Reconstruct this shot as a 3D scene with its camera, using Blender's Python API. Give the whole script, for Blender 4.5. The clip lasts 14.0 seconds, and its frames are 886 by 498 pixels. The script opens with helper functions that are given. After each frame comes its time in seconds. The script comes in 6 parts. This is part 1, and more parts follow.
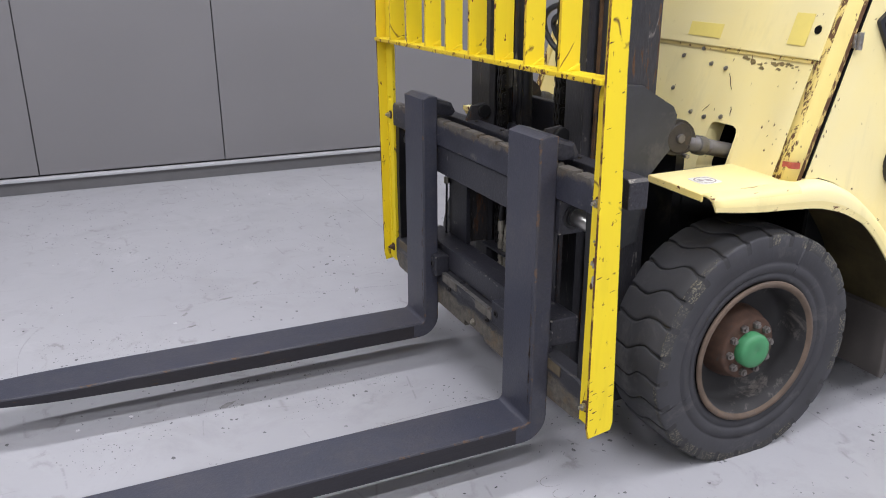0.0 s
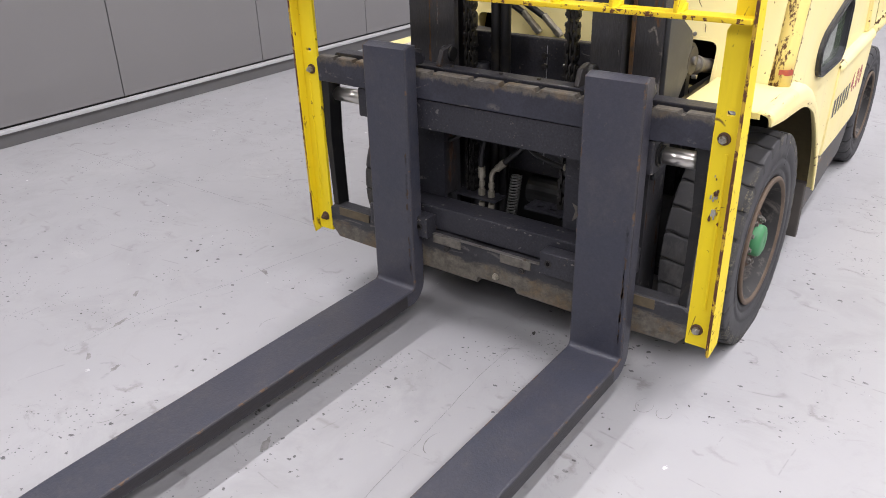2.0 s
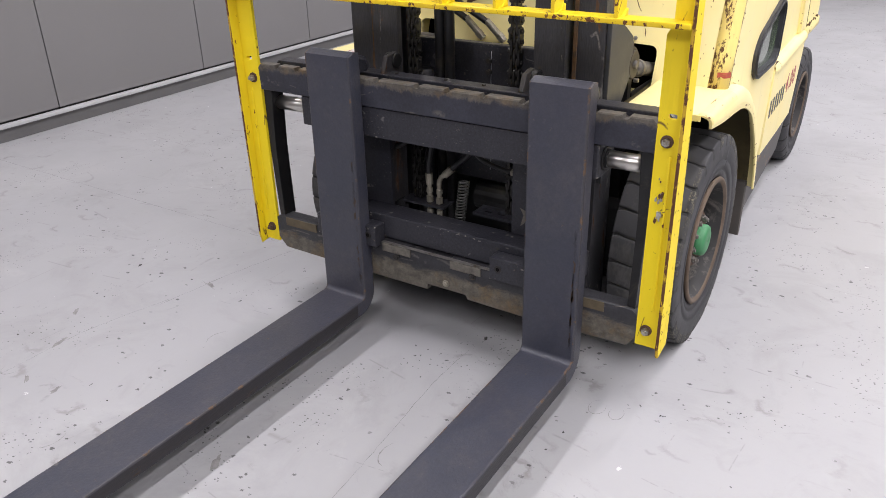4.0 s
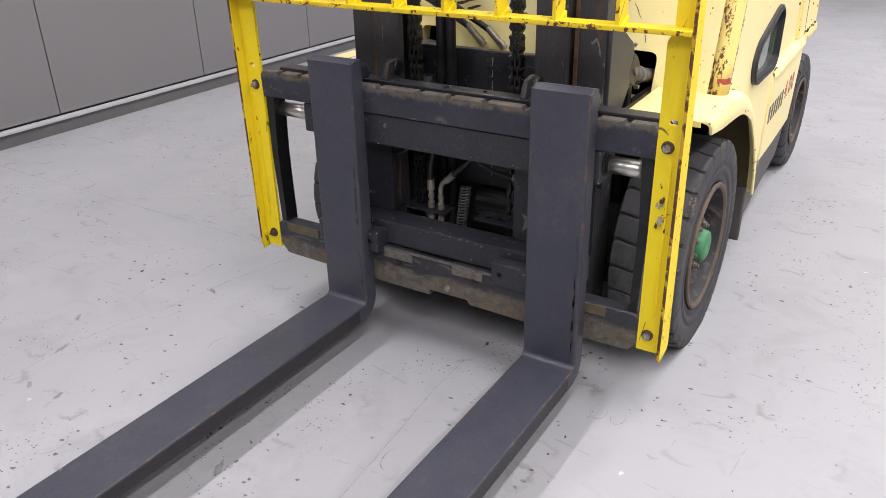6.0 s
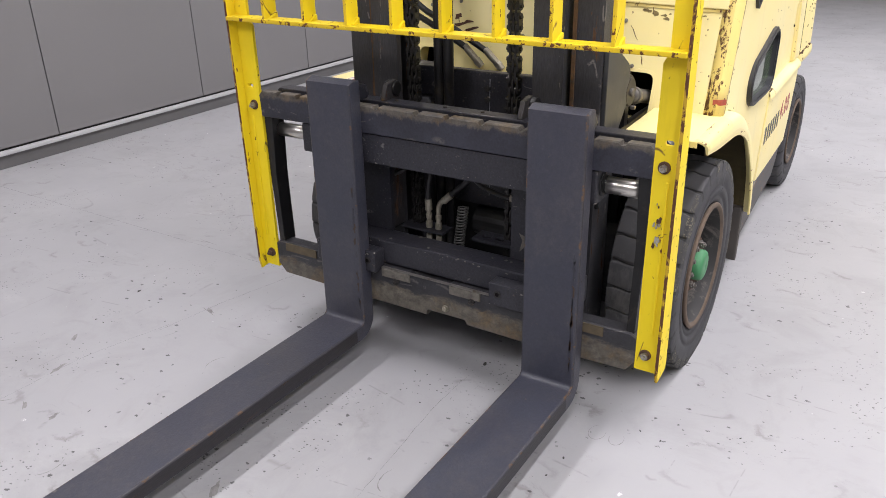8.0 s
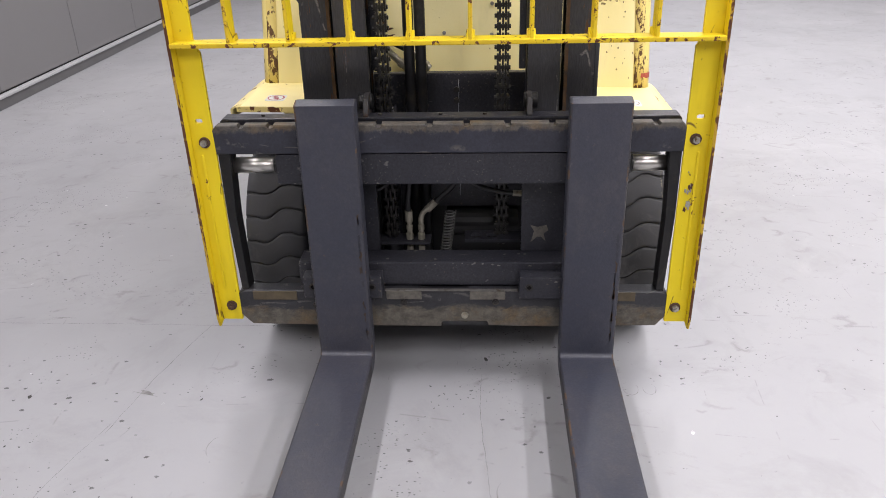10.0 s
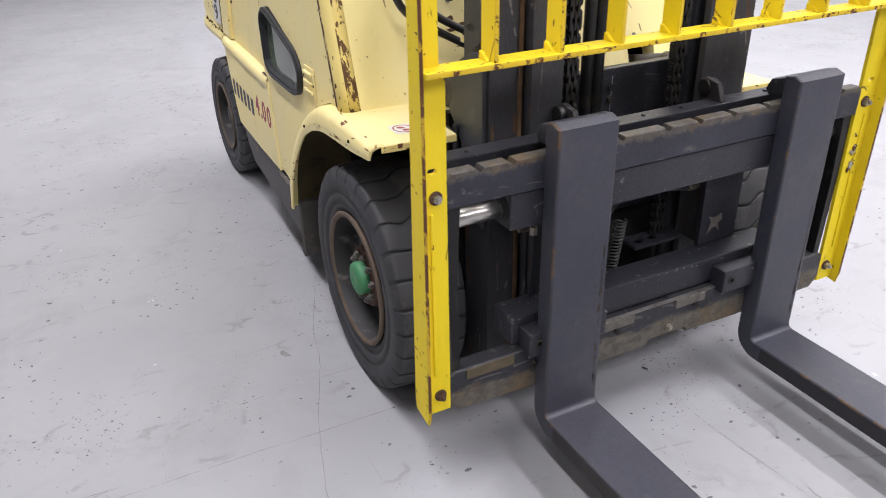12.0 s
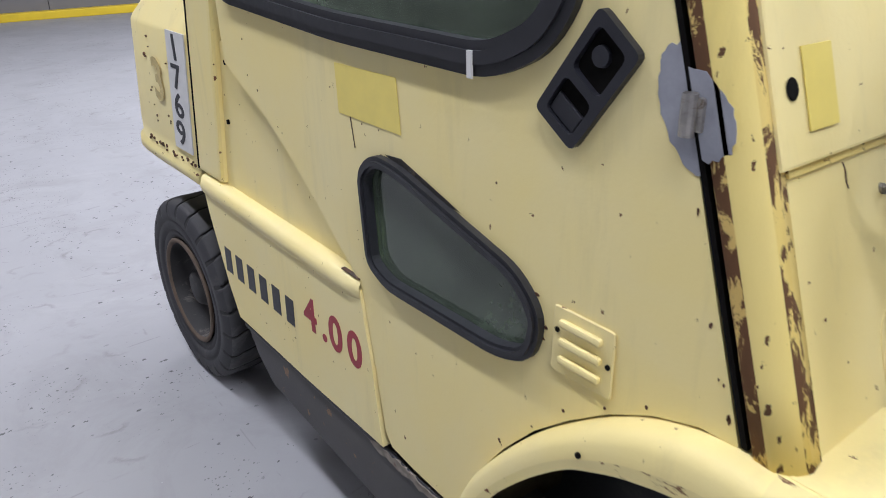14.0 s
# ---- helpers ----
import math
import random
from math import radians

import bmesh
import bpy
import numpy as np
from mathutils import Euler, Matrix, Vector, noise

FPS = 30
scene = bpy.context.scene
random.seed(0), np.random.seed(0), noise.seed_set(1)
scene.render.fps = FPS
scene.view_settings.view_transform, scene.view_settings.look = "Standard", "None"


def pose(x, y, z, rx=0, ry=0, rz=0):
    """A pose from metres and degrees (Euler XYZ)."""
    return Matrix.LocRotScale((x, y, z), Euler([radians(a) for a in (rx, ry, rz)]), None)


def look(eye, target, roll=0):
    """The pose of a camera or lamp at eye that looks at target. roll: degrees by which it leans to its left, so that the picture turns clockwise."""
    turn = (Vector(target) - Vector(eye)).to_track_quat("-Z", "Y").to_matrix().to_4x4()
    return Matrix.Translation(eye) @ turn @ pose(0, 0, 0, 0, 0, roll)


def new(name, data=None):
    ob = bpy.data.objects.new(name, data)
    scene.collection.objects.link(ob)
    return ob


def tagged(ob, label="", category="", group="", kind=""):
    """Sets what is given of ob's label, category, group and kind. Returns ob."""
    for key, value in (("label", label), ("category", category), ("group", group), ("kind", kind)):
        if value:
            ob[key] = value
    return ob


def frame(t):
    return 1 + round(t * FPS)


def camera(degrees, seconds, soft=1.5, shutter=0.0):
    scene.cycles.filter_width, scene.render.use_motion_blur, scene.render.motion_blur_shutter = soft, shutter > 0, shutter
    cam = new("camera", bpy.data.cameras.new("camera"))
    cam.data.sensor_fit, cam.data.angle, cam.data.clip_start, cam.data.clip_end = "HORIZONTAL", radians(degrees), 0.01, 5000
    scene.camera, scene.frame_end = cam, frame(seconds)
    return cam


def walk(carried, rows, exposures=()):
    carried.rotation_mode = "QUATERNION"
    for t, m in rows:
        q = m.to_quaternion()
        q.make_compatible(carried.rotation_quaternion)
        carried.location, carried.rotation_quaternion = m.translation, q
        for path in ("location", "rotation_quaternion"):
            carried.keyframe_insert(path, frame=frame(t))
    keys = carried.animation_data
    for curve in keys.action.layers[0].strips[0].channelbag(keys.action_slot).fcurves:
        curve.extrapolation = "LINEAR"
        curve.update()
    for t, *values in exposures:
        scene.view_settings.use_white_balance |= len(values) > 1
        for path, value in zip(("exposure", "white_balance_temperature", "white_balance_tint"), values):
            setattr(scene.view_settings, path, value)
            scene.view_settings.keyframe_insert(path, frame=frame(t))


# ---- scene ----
cam = camera(59.4, 14.0, soft=0.9, shutter=0.15)
PATH = [
    (0, (-1.052, -2.139, 1.329), (-0.28, -0.415, 0.674), -0.1),
    (0.5, (-1.201, -1.749, 1.342), (-0.262, -0.201, 0.493), -0.5),
    (1, (-1.336, -1.431, 1.353), (-0.19, -0.054, 0.464), -1.1),
    (1.5, (-1.73, -1.29, 1.381), (-0.393, -0.094, 0.497), -1.0),
    (2, (-1.839, -1.22, 1.446), (-0.408, -0.143, 0.556), -1.5),
    (2.5, (-1.821, -1.228, 1.449), (-0.348, -0.209, 0.56), -1.3),
    (3, (-1.82, -1.217, 1.448), (-0.327, -0.229, 0.557), -1.3),
    (5.5, (-1.833, -1.21, 1.452), (-0.321, -0.239, 0.574), -1.3),
    (6, (-1.837, -1.209, 1.453), (-0.322, -0.235, 0.583), -1.3),
    (6.5, (-1.841, -1.208, 1.456), (-0.32, -0.229, 0.602), -1.3),
    (7, (-1.834, -1.21, 1.459), (-0.309, -0.228, 0.615), -1.3),
    (7.5, (-1.838, -1.212, 1.456), (-0.306, -0.229, 0.627), -1.2),
    (8, (-1.838, -1.211, 1.453), (-0.302, -0.231, 0.63), -1.2),
    (8.2, (-1.849, -1.196, 1.457), (-0.311, -0.22, 0.631), -1.2),
    (10.3, (-2.113, 0.133, 1.538), (-0.328, 0.102, 0.637), -1.5),
    (10.5, (-2.092, 0.302, 1.517), (-0.315, 0.19, 0.605), -1.4),
    (11, (-1.939, 0.731, 1.561), (-0.207, 0.363, 0.632), -1.5),
    (11.5, (-1.775, 1.125, 1.573), (-0.112, 0.509, 0.648), -1.2),
    (12, (-1.398, 1.375, 1.532), (0.183, 0.585, 0.596), -1.2),
    (12.5, (-0.962, 1.586, 1.523), (0.555, 0.67, 0.596), -1.2),
    (13, (-0.446, 1.612, 1.474), (1.017, 0.6, 0.562), -1.3),
    (13.5, (-0.007, 1.527, 1.455), (1.434, 0.433, 0.603), -1.2),
    (14, (0.333, 1.352, 1.419), (1.76, 0.228, 0.582), -1.1),
]
EXPOSURES = ((0.0, -0.13, 6130, 10), (0.5, -0.07, 6250, 10), (1.0, 0.06, 6450, 10), (1.5, 0.12, 6500, 10), (3.0, 0.07, 6500, 10), (7.5, 0.04, 6500, 10), (10.5, 0.0, 6500, 10), (11.5, 0.08, 6500, 10), (12.0, 0.24, 6350, 10), (12.5, 0.27, 6450, 10), (13.0, 0.25, 6400, 10), (13.5, 0.18, 6300, 10), (14.0, 0.03, 5950, 9))
walk(cam, [(t, look(eye, target, roll)) for t, eye, target, roll in PATH], EXPOSURES)

# ---------------------------------------------------------------- light
world = bpy.data.worlds.new("hall_air")
scene.world = world
world.use_nodes = True
world.node_tree.nodes["Background"].inputs[0].default_value = (0.8, 0.85, 1.0, 1)
world.node_tree.nodes["Background"].inputs[1].default_value = 0.05
scene.view_settings.exposure = 0.0

LAMP_Z = 4.25
LAMP_POWER = 87.0
LAMPS = [(x, y) for x in (-4.3, -0.6, 3.1, 7.2) for y in (-6.9, -3.5, -1.65, 1.62)]


# ---------------------------------------------------------------- materials
def nodes_of(name):
    m = bpy.data.materials.new(name)
    m.use_nodes = True
    nt = m.node_tree
    return m, nt, nt.nodes["Principled BSDF"]


def add(nt, kind, **kw):
    n = nt.nodes.new(kind)
    for k, v in kw.items():
        n.inputs[k].default_value = v
    return n


def ramp(nt, src, a, b, ca=(0, 0, 0, 1), cb=(1, 1, 1, 1)):
    r = nt.nodes.new("ShaderNodeValToRGB")
    r.color_ramp.elements[0].position, r.color_ramp.elements[1].position = a, b
    r.color_ramp.elements[0].color, r.color_ramp.elements[1].color = ca, cb
    nt.links.new(src, r.inputs[0])
    return r.outputs[0]


def mix(nt, fac, a, b, mode="MIX"):
    n = nt.nodes.new("ShaderNodeMix")
    n.data_type, n.blend_type = "RGBA", mode
    for sock, v in ((n.inputs[0], fac), (n.inputs[6], a), (n.inputs[7], b)):
        if hasattr(v, "links"):
            nt.links.new(v, sock)
        elif isinstance(v, (int, float)):
            sock.default_value = v
        else:
            sock.default_value = (*v, 1)
    return n.outputs[2]


def noise_at(nt, coord, scale, detail=4, rough=0.6, distortion=0.0):
    n = add(nt, "ShaderNodeTexNoise", Scale=scale, Detail=detail, Roughness=rough, Distortion=distortion)
    nt.links.new(coord, n.inputs["Vector"])
    return n.outputs["Fac"]


def coords(nt, stretch=None):
    t = nt.nodes.new("ShaderNodeTexCoord").outputs["Object"]
    if stretch:
        mp = nt.nodes.new("ShaderNodeMapping")
        mp.inputs["Scale"].default_value = stretch
        nt.links.new(t, mp.inputs["Vector"])
        return mp.outputs["Vector"]
    return t


def bump(nt, bsdf, height, strength, dist=0.002):
    b = add(nt, "ShaderNodeBump", Strength=strength, Distance=dist)
    nt.links.new(height, b.inputs["Height"])
    nt.links.new(b.outputs[0], bsdf.inputs["Normal"])


def spots(nt, coord, scale, size, sharp=0.03, power=9.0, ragged=1.5):
    """Scattered small ragged marks of uneven size: 1 in a mark, 0 outside."""
    warp = add(nt, "ShaderNodeTexNoise", Scale=scale * 1.7, Detail=5, Roughness=0.75)
    nt.links.new(coord, warp.inputs["Vector"])
    vm = nt.nodes.new("ShaderNodeVectorMath")
    vm.operation = "MULTIPLY_ADD"
    vm.inputs[1].default_value = (ragged / scale,) * 3
    nt.links.new(warp.outputs["Color"], vm.inputs[0])
    nt.links.new(coord, vm.inputs[2])
    v = add(nt, "ShaderNodeTexVoronoi", Scale=scale)
    nt.links.new(vm.outputs[0], v.inputs["Vector"])
    sep = nt.nodes.new("ShaderNodeSeparateColor")
    nt.links.new(v.outputs["Color"], sep.inputs[0])
    pw = nt.nodes.new("ShaderNodeMath")
    pw.operation = "POWER"
    pw.inputs[1].default_value = power
    nt.links.new(sep.outputs[0], pw.inputs[0])
    mu = nt.nodes.new("ShaderNodeMath")
    mu.operation = "MULTIPLY"
    mu.inputs[1].default_value = size
    nt.links.new(pw.outputs[0], mu.inputs[0])
    su = nt.nodes.new("ShaderNodeMath")
    su.operation = "SUBTRACT"
    nt.links.new(mu.outputs[0], su.inputs[0])
    nt.links.new(v.outputs["Distance"], su.inputs[1])
    return ramp(nt, su.outputs[0], 0.0, sharp)


def scratches(nt, scale, stretch, width=0.006, cover=0.56):
    """Thin broken lines, drawn out one way."""
    n = noise_at(nt, coords(nt, stretch), scale, 2, 0.4, 0.3)
    d = nt.nodes.new("ShaderNodeMath")
    d.operation = "SUBTRACT"
    d.inputs[1].default_value = 0.5
    nt.links.new(n, d.inputs[0])
    a = nt.nodes.new("ShaderNodeMath")
    a.operation = "ABSOLUTE"
    nt.links.new(d.outputs[0], a.inputs[0])
    line = ramp(nt, a.outputs[0], width * 0.5, width, (1, 1, 1, 1), (0, 0, 0, 1))
    where = ramp(nt, noise_at(nt, coords(nt), scale * 1.3 + 3, 4, 0.7), cover, cover + 0.05)
    return mix(nt, 1.0, line, where, "MULTIPLY")


def paint(name, colour, worn, rough=0.42, rust=0.58, chips=0.35, chip_scale=38.0, dirt=0.25, stretch=None, under=(0.10, 0.04, 0.018), rust_scale=11.0, scratch=None, gloss=0.5, cloud=None, grain=0.0):
    """Painted sheet metal: dirt in large soft patches, chips with rust, a faint orange-peel relief."""
    m, nt, b = nodes_of(name)
    c = coords(nt, stretch)
    big = noise_at(nt, c, 2.3, 5, 0.6)
    col = mix(nt, ramp(nt, big, 0.35, 0.75), colour, worn)
    streak = noise_at(nt, coords(nt, (9, 9, 1.2)), 1.6, 5, 0.65)
    col = mix(nt, ramp(nt, streak, 0.55, 0.85, (0, 0, 0, 1), (dirt, dirt, dirt, 1)), col, [v * 0.55 for v in worn])
    if cloud:
        # handling scuffs: dull smudges with a grain
        smudge = mix(nt, 1.0, ramp(nt, noise_at(nt, c, 6.5, 8, 0.75, 0.6), 0.43, 0.68), ramp(nt, noise_at(nt, c, 48, 6, 0.8), 0.40, 0.66, (0.15, 0.15, 0.15, 1), (0.9, 0.9, 0.9, 1)), "MULTIPLY")
        col = mix(nt, smudge, col, cloud)
    r1 = ramp(nt, noise_at(nt, c, rust_scale, 8, 0.72, 0.4), rust, rust + 0.025)
    r2 = spots(nt, c, chip_scale, chips)
    chip = mix(nt, 1.0, r1, r2, "LIGHTEN")
    brown = mix(nt, noise_at(nt, c, 60, 4), under, [v * 1.7 for v in under])
    col = mix(nt, chip, col, brown)
    if grain:
        g = noise_at(nt, c, 130, 6, 0.8)
        col = mix(nt, 1.0, col, ramp(nt, g, 0.33, 0.67, (1 - grain,) * 3 + (1,), (1,) * 4), "MULTIPLY")
    if grain > 0.5:
        dust = mix(nt, 1.0, spots(nt, c, 150, 0.5, 0.1, 6.0), ramp(nt, noise_at(nt, c, 7, 5, 0.7), 0.45, 0.65), "MULTIPLY")
        col = mix(nt, mix(nt, 1.0, dust, (0.8,) * 3, "MULTIPLY"), col, (0.13, 0.12, 0.11))
    if scratch:
        scale, direction, tone, cover = scratch
        col = mix(nt, scratches(nt, scale, direction, cover=cover), col, tone)
    b.inputs["Specular IOR Level"].default_value = gloss
    nt.links.new(col, b.inputs["Base Color"])
    rg = mix(nt, chip, (rough,) * 3, (0.85,) * 3)
    nt.links.new(rg, b.inputs["Roughness"])
    hb = mix(nt, chip, noise_at(nt, c, 140, 2), (0.0, 0.0, 0.0))
    bump(nt, b, hb, 0.6 if grain else 0.25, 0.0012)
    return m


def plain(name, colour, rough=0.5, metallic=0.0, vary=0.3, scale=14.0, bump_scale=120.0, bump_strength=0.15, second=None, gloss=0.5):
    """A surface with two scales of tone and a fine relief."""
    m, nt, b = nodes_of(name)
    c = coords(nt)
    dark = [v * (1 - vary) for v in colour]
    col = mix(nt, ramp(nt, noise_at(nt, c, scale, 6, 0.65), 0.3, 0.7), dark, colour)
    if second:
        col = mix(nt, ramp(nt, noise_at(nt, c, scale * 0.6, 7, 0.75, 0.5), 0.56, 0.66), col, second)
    nt.links.new(col, b.inputs["Base Color"])
    b.inputs["Metallic"].default_value = metallic
    b.inputs["Specular IOR Level"].default_value = gloss
    nt.links.new(mix(nt, noise_at(nt, c, scale * 2, 3), (rough * 0.8,) * 3, (min(1, rough * 1.25),) * 3), b.inputs["Roughness"])
    bump(nt, b, noise_at(nt, c, bump_scale, 4), bump_strength, 0.001)
    return m


def edge_worn(name, z_whole, z_bare, dark, bare, lo=0.84, stretch=(1, 1, 0.5)):
    """Black paint scraped off in ragged tongues: whole at z_whole, bare metal at z_bare."""
    m, nt, b = nodes_of(name)
    c = coords(nt)
    sep = nt.nodes.new("ShaderNodeSeparateXYZ")
    nt.links.new(c, sep.inputs[0])
    mr = nt.nodes.new("ShaderNodeMapRange")
    for k, v in ((1, z_whole), (2, z_bare), (3, 0.0), (4, 0.62)):
        mr.inputs[k].default_value = v
    nt.links.new(sep.outputs[2], mr.inputs[0])
    ad = nt.nodes.new("ShaderNodeMath")
    nt.links.new(mr.outputs[0], ad.inputs[0])
    nt.links.new(noise_at(nt, coords(nt, stretch), 13.0, 10, 0.78, 0.8), ad.inputs[1])
    worn = ramp(nt, ad.outputs[0], lo - 0.02, lo + 0.11)
    base = mix(nt, ramp(nt, noise_at(nt, c, 6, 8, 0.7), 0.35, 0.7), dark, [v * 1.9 for v in dark])
    base = mix(nt, scratches(nt, 9, (1, 0.25, 1.0), 0.010, 0.50), base, (0.11, 0.105, 0.10))
    metal = mix(nt, ramp(nt, noise_at(nt, c, 30, 8, 0.75), 0.32, 0.68), [v * 0.42 for v in bare], bare)
    metal = mix(nt, ramp(nt, noise_at(nt, c, 7, 5, 0.7), 0.50, 0.66, (0, 0, 0, 1), (0.75, 0.75, 0.75, 1)), metal, (0.17, 0.110, 0.048))
    metal = mix(nt, ramp(nt, noise_at(nt, coords(nt, (1, 0.5, 1.5)), 20, 9, 0.8), 0.50, 0.66, (0, 0, 0, 1), (0.6, 0.6, 0.6, 1)), metal, dark)
    both = mix(nt, 1.0, mix(nt, worn, base, metal), ramp(nt, noise_at(nt, c, 130, 6, 0.8), 0.33, 0.67, (0.66, 0.66, 0.66, 1), (1, 1, 1, 1)), "MULTIPLY")
    nt.links.new(both, b.inputs["Base Color"])
    b.inputs["Specular IOR Level"].default_value = 0.45
    nt.links.new(mix(nt, worn, (0.5,) * 3, (0.62,) * 3), b.inputs["Roughness"])
    bump(nt, b, mix(nt, worn, noise_at(nt, c, 120, 5, 0.7), (0, 0, 0)), 0.7, 0.0012)
    return m


bar_worn = edge_worn("worn_fork_bar_paint", 0.835, 0.886, (0.024, 0.025, 0.035), (0.150, 0.134, 0.112), 0.86)
low_worn = edge_worn("scraped_lower_bar", 0.345, 0.262, (0.026, 0.026, 0.030), (0.175, 0.158, 0.128), 0.87, (1, 0.4, 1.0))
pad_beige = plain("bare_beige_pad", (0.180, 0.166, 0.142), 0.6, 0.2, 0.55, 45, second=(0.06, 0.056, 0.052))
cream = paint("cream_yellow_paint", (0.86, 0.730, 0.315), (0.83, 0.745, 0.42), rough=0.48, rust=0.78, chips=0.19, chip_scale=62, dirt=0.32, scratch=(5, (1, 1, 0.3), (0.30, 0.20, 0.10), 0.68), gloss=0.35)
cream_rust = paint("chipped_yellow_paint", (0.82, 0.66, 0.22), (0.76, 0.62, 0.28), rust=0.58, chips=0.5, chip_scale=60, dirt=0.3, rust_scale=16, gloss=0.3)
cream_lip = paint("chipped_lip_paint", (0.81, 0.69, 0.28), (0.77, 0.66, 0.34), rust=0.585, chips=0.5, chip_scale=70, dirt=0.3, rust_scale=20, stretch=(0.4, 1.3, 1.3), gloss=0.35, under=(0.12, 0.055, 0.028))
pillar_rust = paint("rust_eaten_pillar_paint", (0.82, 0.67, 0.22), (0.80, 0.66, 0.26), rust=0.655, under=(0.085, 0.043, 0.020), chips=0.5, chip_scale=85, dirt=0.35, rust_scale=20.0, stretch=(1.5, 1.5, 0.7), gloss=0.3)
pillar_edge = paint("rust_eaten_pillar_edge", (0.80, 0.65, 0.20), (0.70, 0.52, 0.18), rust=0.500, under=(0.090, 0.046, 0.021), chips=0.5, chip_scale=70, dirt=0.35, rust_scale=30.0, stretch=(1.3, 1.3, 0.45), gloss=0.3)
pillar_seam = paint("rust_eaten_pillar_seam", (0.78, 0.60, 0.18), (0.58, 0.38, 0.12), rust=0.445, chips=0.6, chip_scale=75, dirt=0.4, rust_scale=34.0, stretch=(1.2, 1.2, 0.6), gloss=0.3, under=(0.095, 0.046, 0.020))
guard_yellow = paint("guard_yellow_paint", (0.84, 0.655, 0.014), (0.78, 0.60, 0.030), rough=0.5, rust=0.665, chips=0.34, chip_scale=80, dirt=0.4, rust_scale=14, stretch=(1.3, 1.3, 0.6), scratch=(6, (1, 1, 0.45), (0.13, 0.07, 0.025), 0.50), gloss=0.25)
guard_edge = paint("rusted_yellow_edge", (0.74, 0.53, 0.02), (0.52, 0.34, 0.04), rust=0.555, chips=0.6, chip_scale=80, dirt=0.5, under=(0.085, 0.035, 0.017), rust_scale=26, gloss=0.25)
post_edge = paint("rusted_post_corner", (0.62, 0.43, 0.02), (0.36, 0.20, 0.04), rust=0.475, chips=0.6, chip_scale=80, dirt=0.5, under=(0.075, 0.032, 0.017), rust_scale=22, stretch=(1.2, 1.2, 0.6), gloss=0.25)
fork_grey = paint("fork_grey_paint", (0.036, 0.040, 0.060), (0.050, 0.050, 0.068), rough=0.46, rust=0.70, chips=0.16, chip_scale=46, dirt=0.25, under=(0.085, 0.068, 0.058), scratch=(4, (1, 0.6, 0.5), (0.13, 0.12, 0.115), 0.62), gloss=0.6, cloud=(0.080, 0.076, 0.082), grain=0.3)
fork_flank = paint("dark_fork_flank", (0.018, 0.018, 0.025), (0.034, 0.029, 0.027), rough=0.5, rust=0.62, chips=0.3, chip_scale=50, dirt=0.4, under=(0.050, 0.033, 0.022), rust_scale=6, stretch=(0.3, 1, 1.5), gloss=0.4, grain=0.3)
rust_run = plain("dull_rust_run", (0.080, 0.052, 0.036), 0.75, 0, 0.5, 50, second=(0.045, 0.044, 0.055))
fork_edge = paint("worn_fork_edge", (0.042, 0.044, 0.060), (0.060, 0.056, 0.060), rough=0.45, rust=0.565, chips=0.4, chip_scale=70, dirt=0.4, under=(0.095, 0.062, 0.042), rust_scale=9, gloss=0.45, grain=0.3)
black_worn = paint("worn_black_paint", (0.026, 0.027, 0.037), (0.056, 0.055, 0.064), rough=0.42, rust=0.68, chips=0.30, chip_scale=90, dirt=0.4, under=(0.11, 0.095, 0.08), scratch=(8, (1, 0.35, 1), (0.13, 0.125, 0.12), 0.56), gloss=0.42, grain=0.6)
black_rust = paint("rusty_black_paint", (0.025, 0.025, 0.031), (0.056, 0.051, 0.050), rough=0.45, rust=0.555, chips=0.4, chip_scale=40, dirt=0.4, stretch=(2.0, 2.0, 0.45), under=(0.075, 0.040, 0.024), scratch=(8, (1, 1, 0.3), (0.12, 0.11, 0.10), 0.56), gloss=0.4, grain=0.6)
mast_grey = paint("worn_mast_rail_paint", (0.034, 0.035, 0.042), (0.066, 0.064, 0.067), rough=0.45, rust=0.60, chips=0.4, chip_scale=40, dirt=0.4, stretch=(2.0, 2.0, 0.30), under=(0.095, 0.050, 0.026), scratch=(8, (1, 1, 0.25), (0.19, 0.18, 0.165), 0.50), gloss=0.4, grain=0.5)
rust_streak = plain("orange_rust_streak", (0.15, 0.080, 0.034), 0.85, 0, 0.7, 26, second=(0.045, 0.040, 0.038))
black_scraped = paint("scraped_black_edge", (0.034, 0.032, 0.031), (0.060, 0.055, 0.050), rough=0.55, rust=0.55, chips=0.5, chip_scale=60, dirt=0.5, stretch=(1, 0.45, 1.7), under=(0.090, 0.076, 0.060), rust_scale=16.0, gloss=0.35, grain=0.6)
edge_bare = paint("bare_worn_edge", (0.045, 0.043, 0.042), (0.105, 0.098, 0.088), rough=0.5, rust=0.52, chips=0.5, chip_scale=80, dirt=0.5, under=(0.24, 0.225, 0.20), rust_scale=14.0, gloss=0.5, grain=0.6)
plate_olive = plain("dark_olive_plate", (0.047, 0.049, 0.053), 0.46, vary=0.35, scale=9, second=(0.070, 0.069, 0.068), gloss=0.45)
grease_black = plain("greasy_black", (0.014, 0.014, 0.015), 0.40, vary=0.5, scale=16, second=(0.034, 0.029, 0.024), gloss=0.35)
steel = plain("zinc_steel", (0.36, 0.345, 0.32), 0.42, 0.85, 0.4, 40, second=(0.16, 0.13, 0.10))
brass_steel = plain("yellowed_steel_fitting", (0.42, 0.39, 0.32), 0.42, 0.6, 0.4, 50, second=(0.17, 0.15, 0.12))
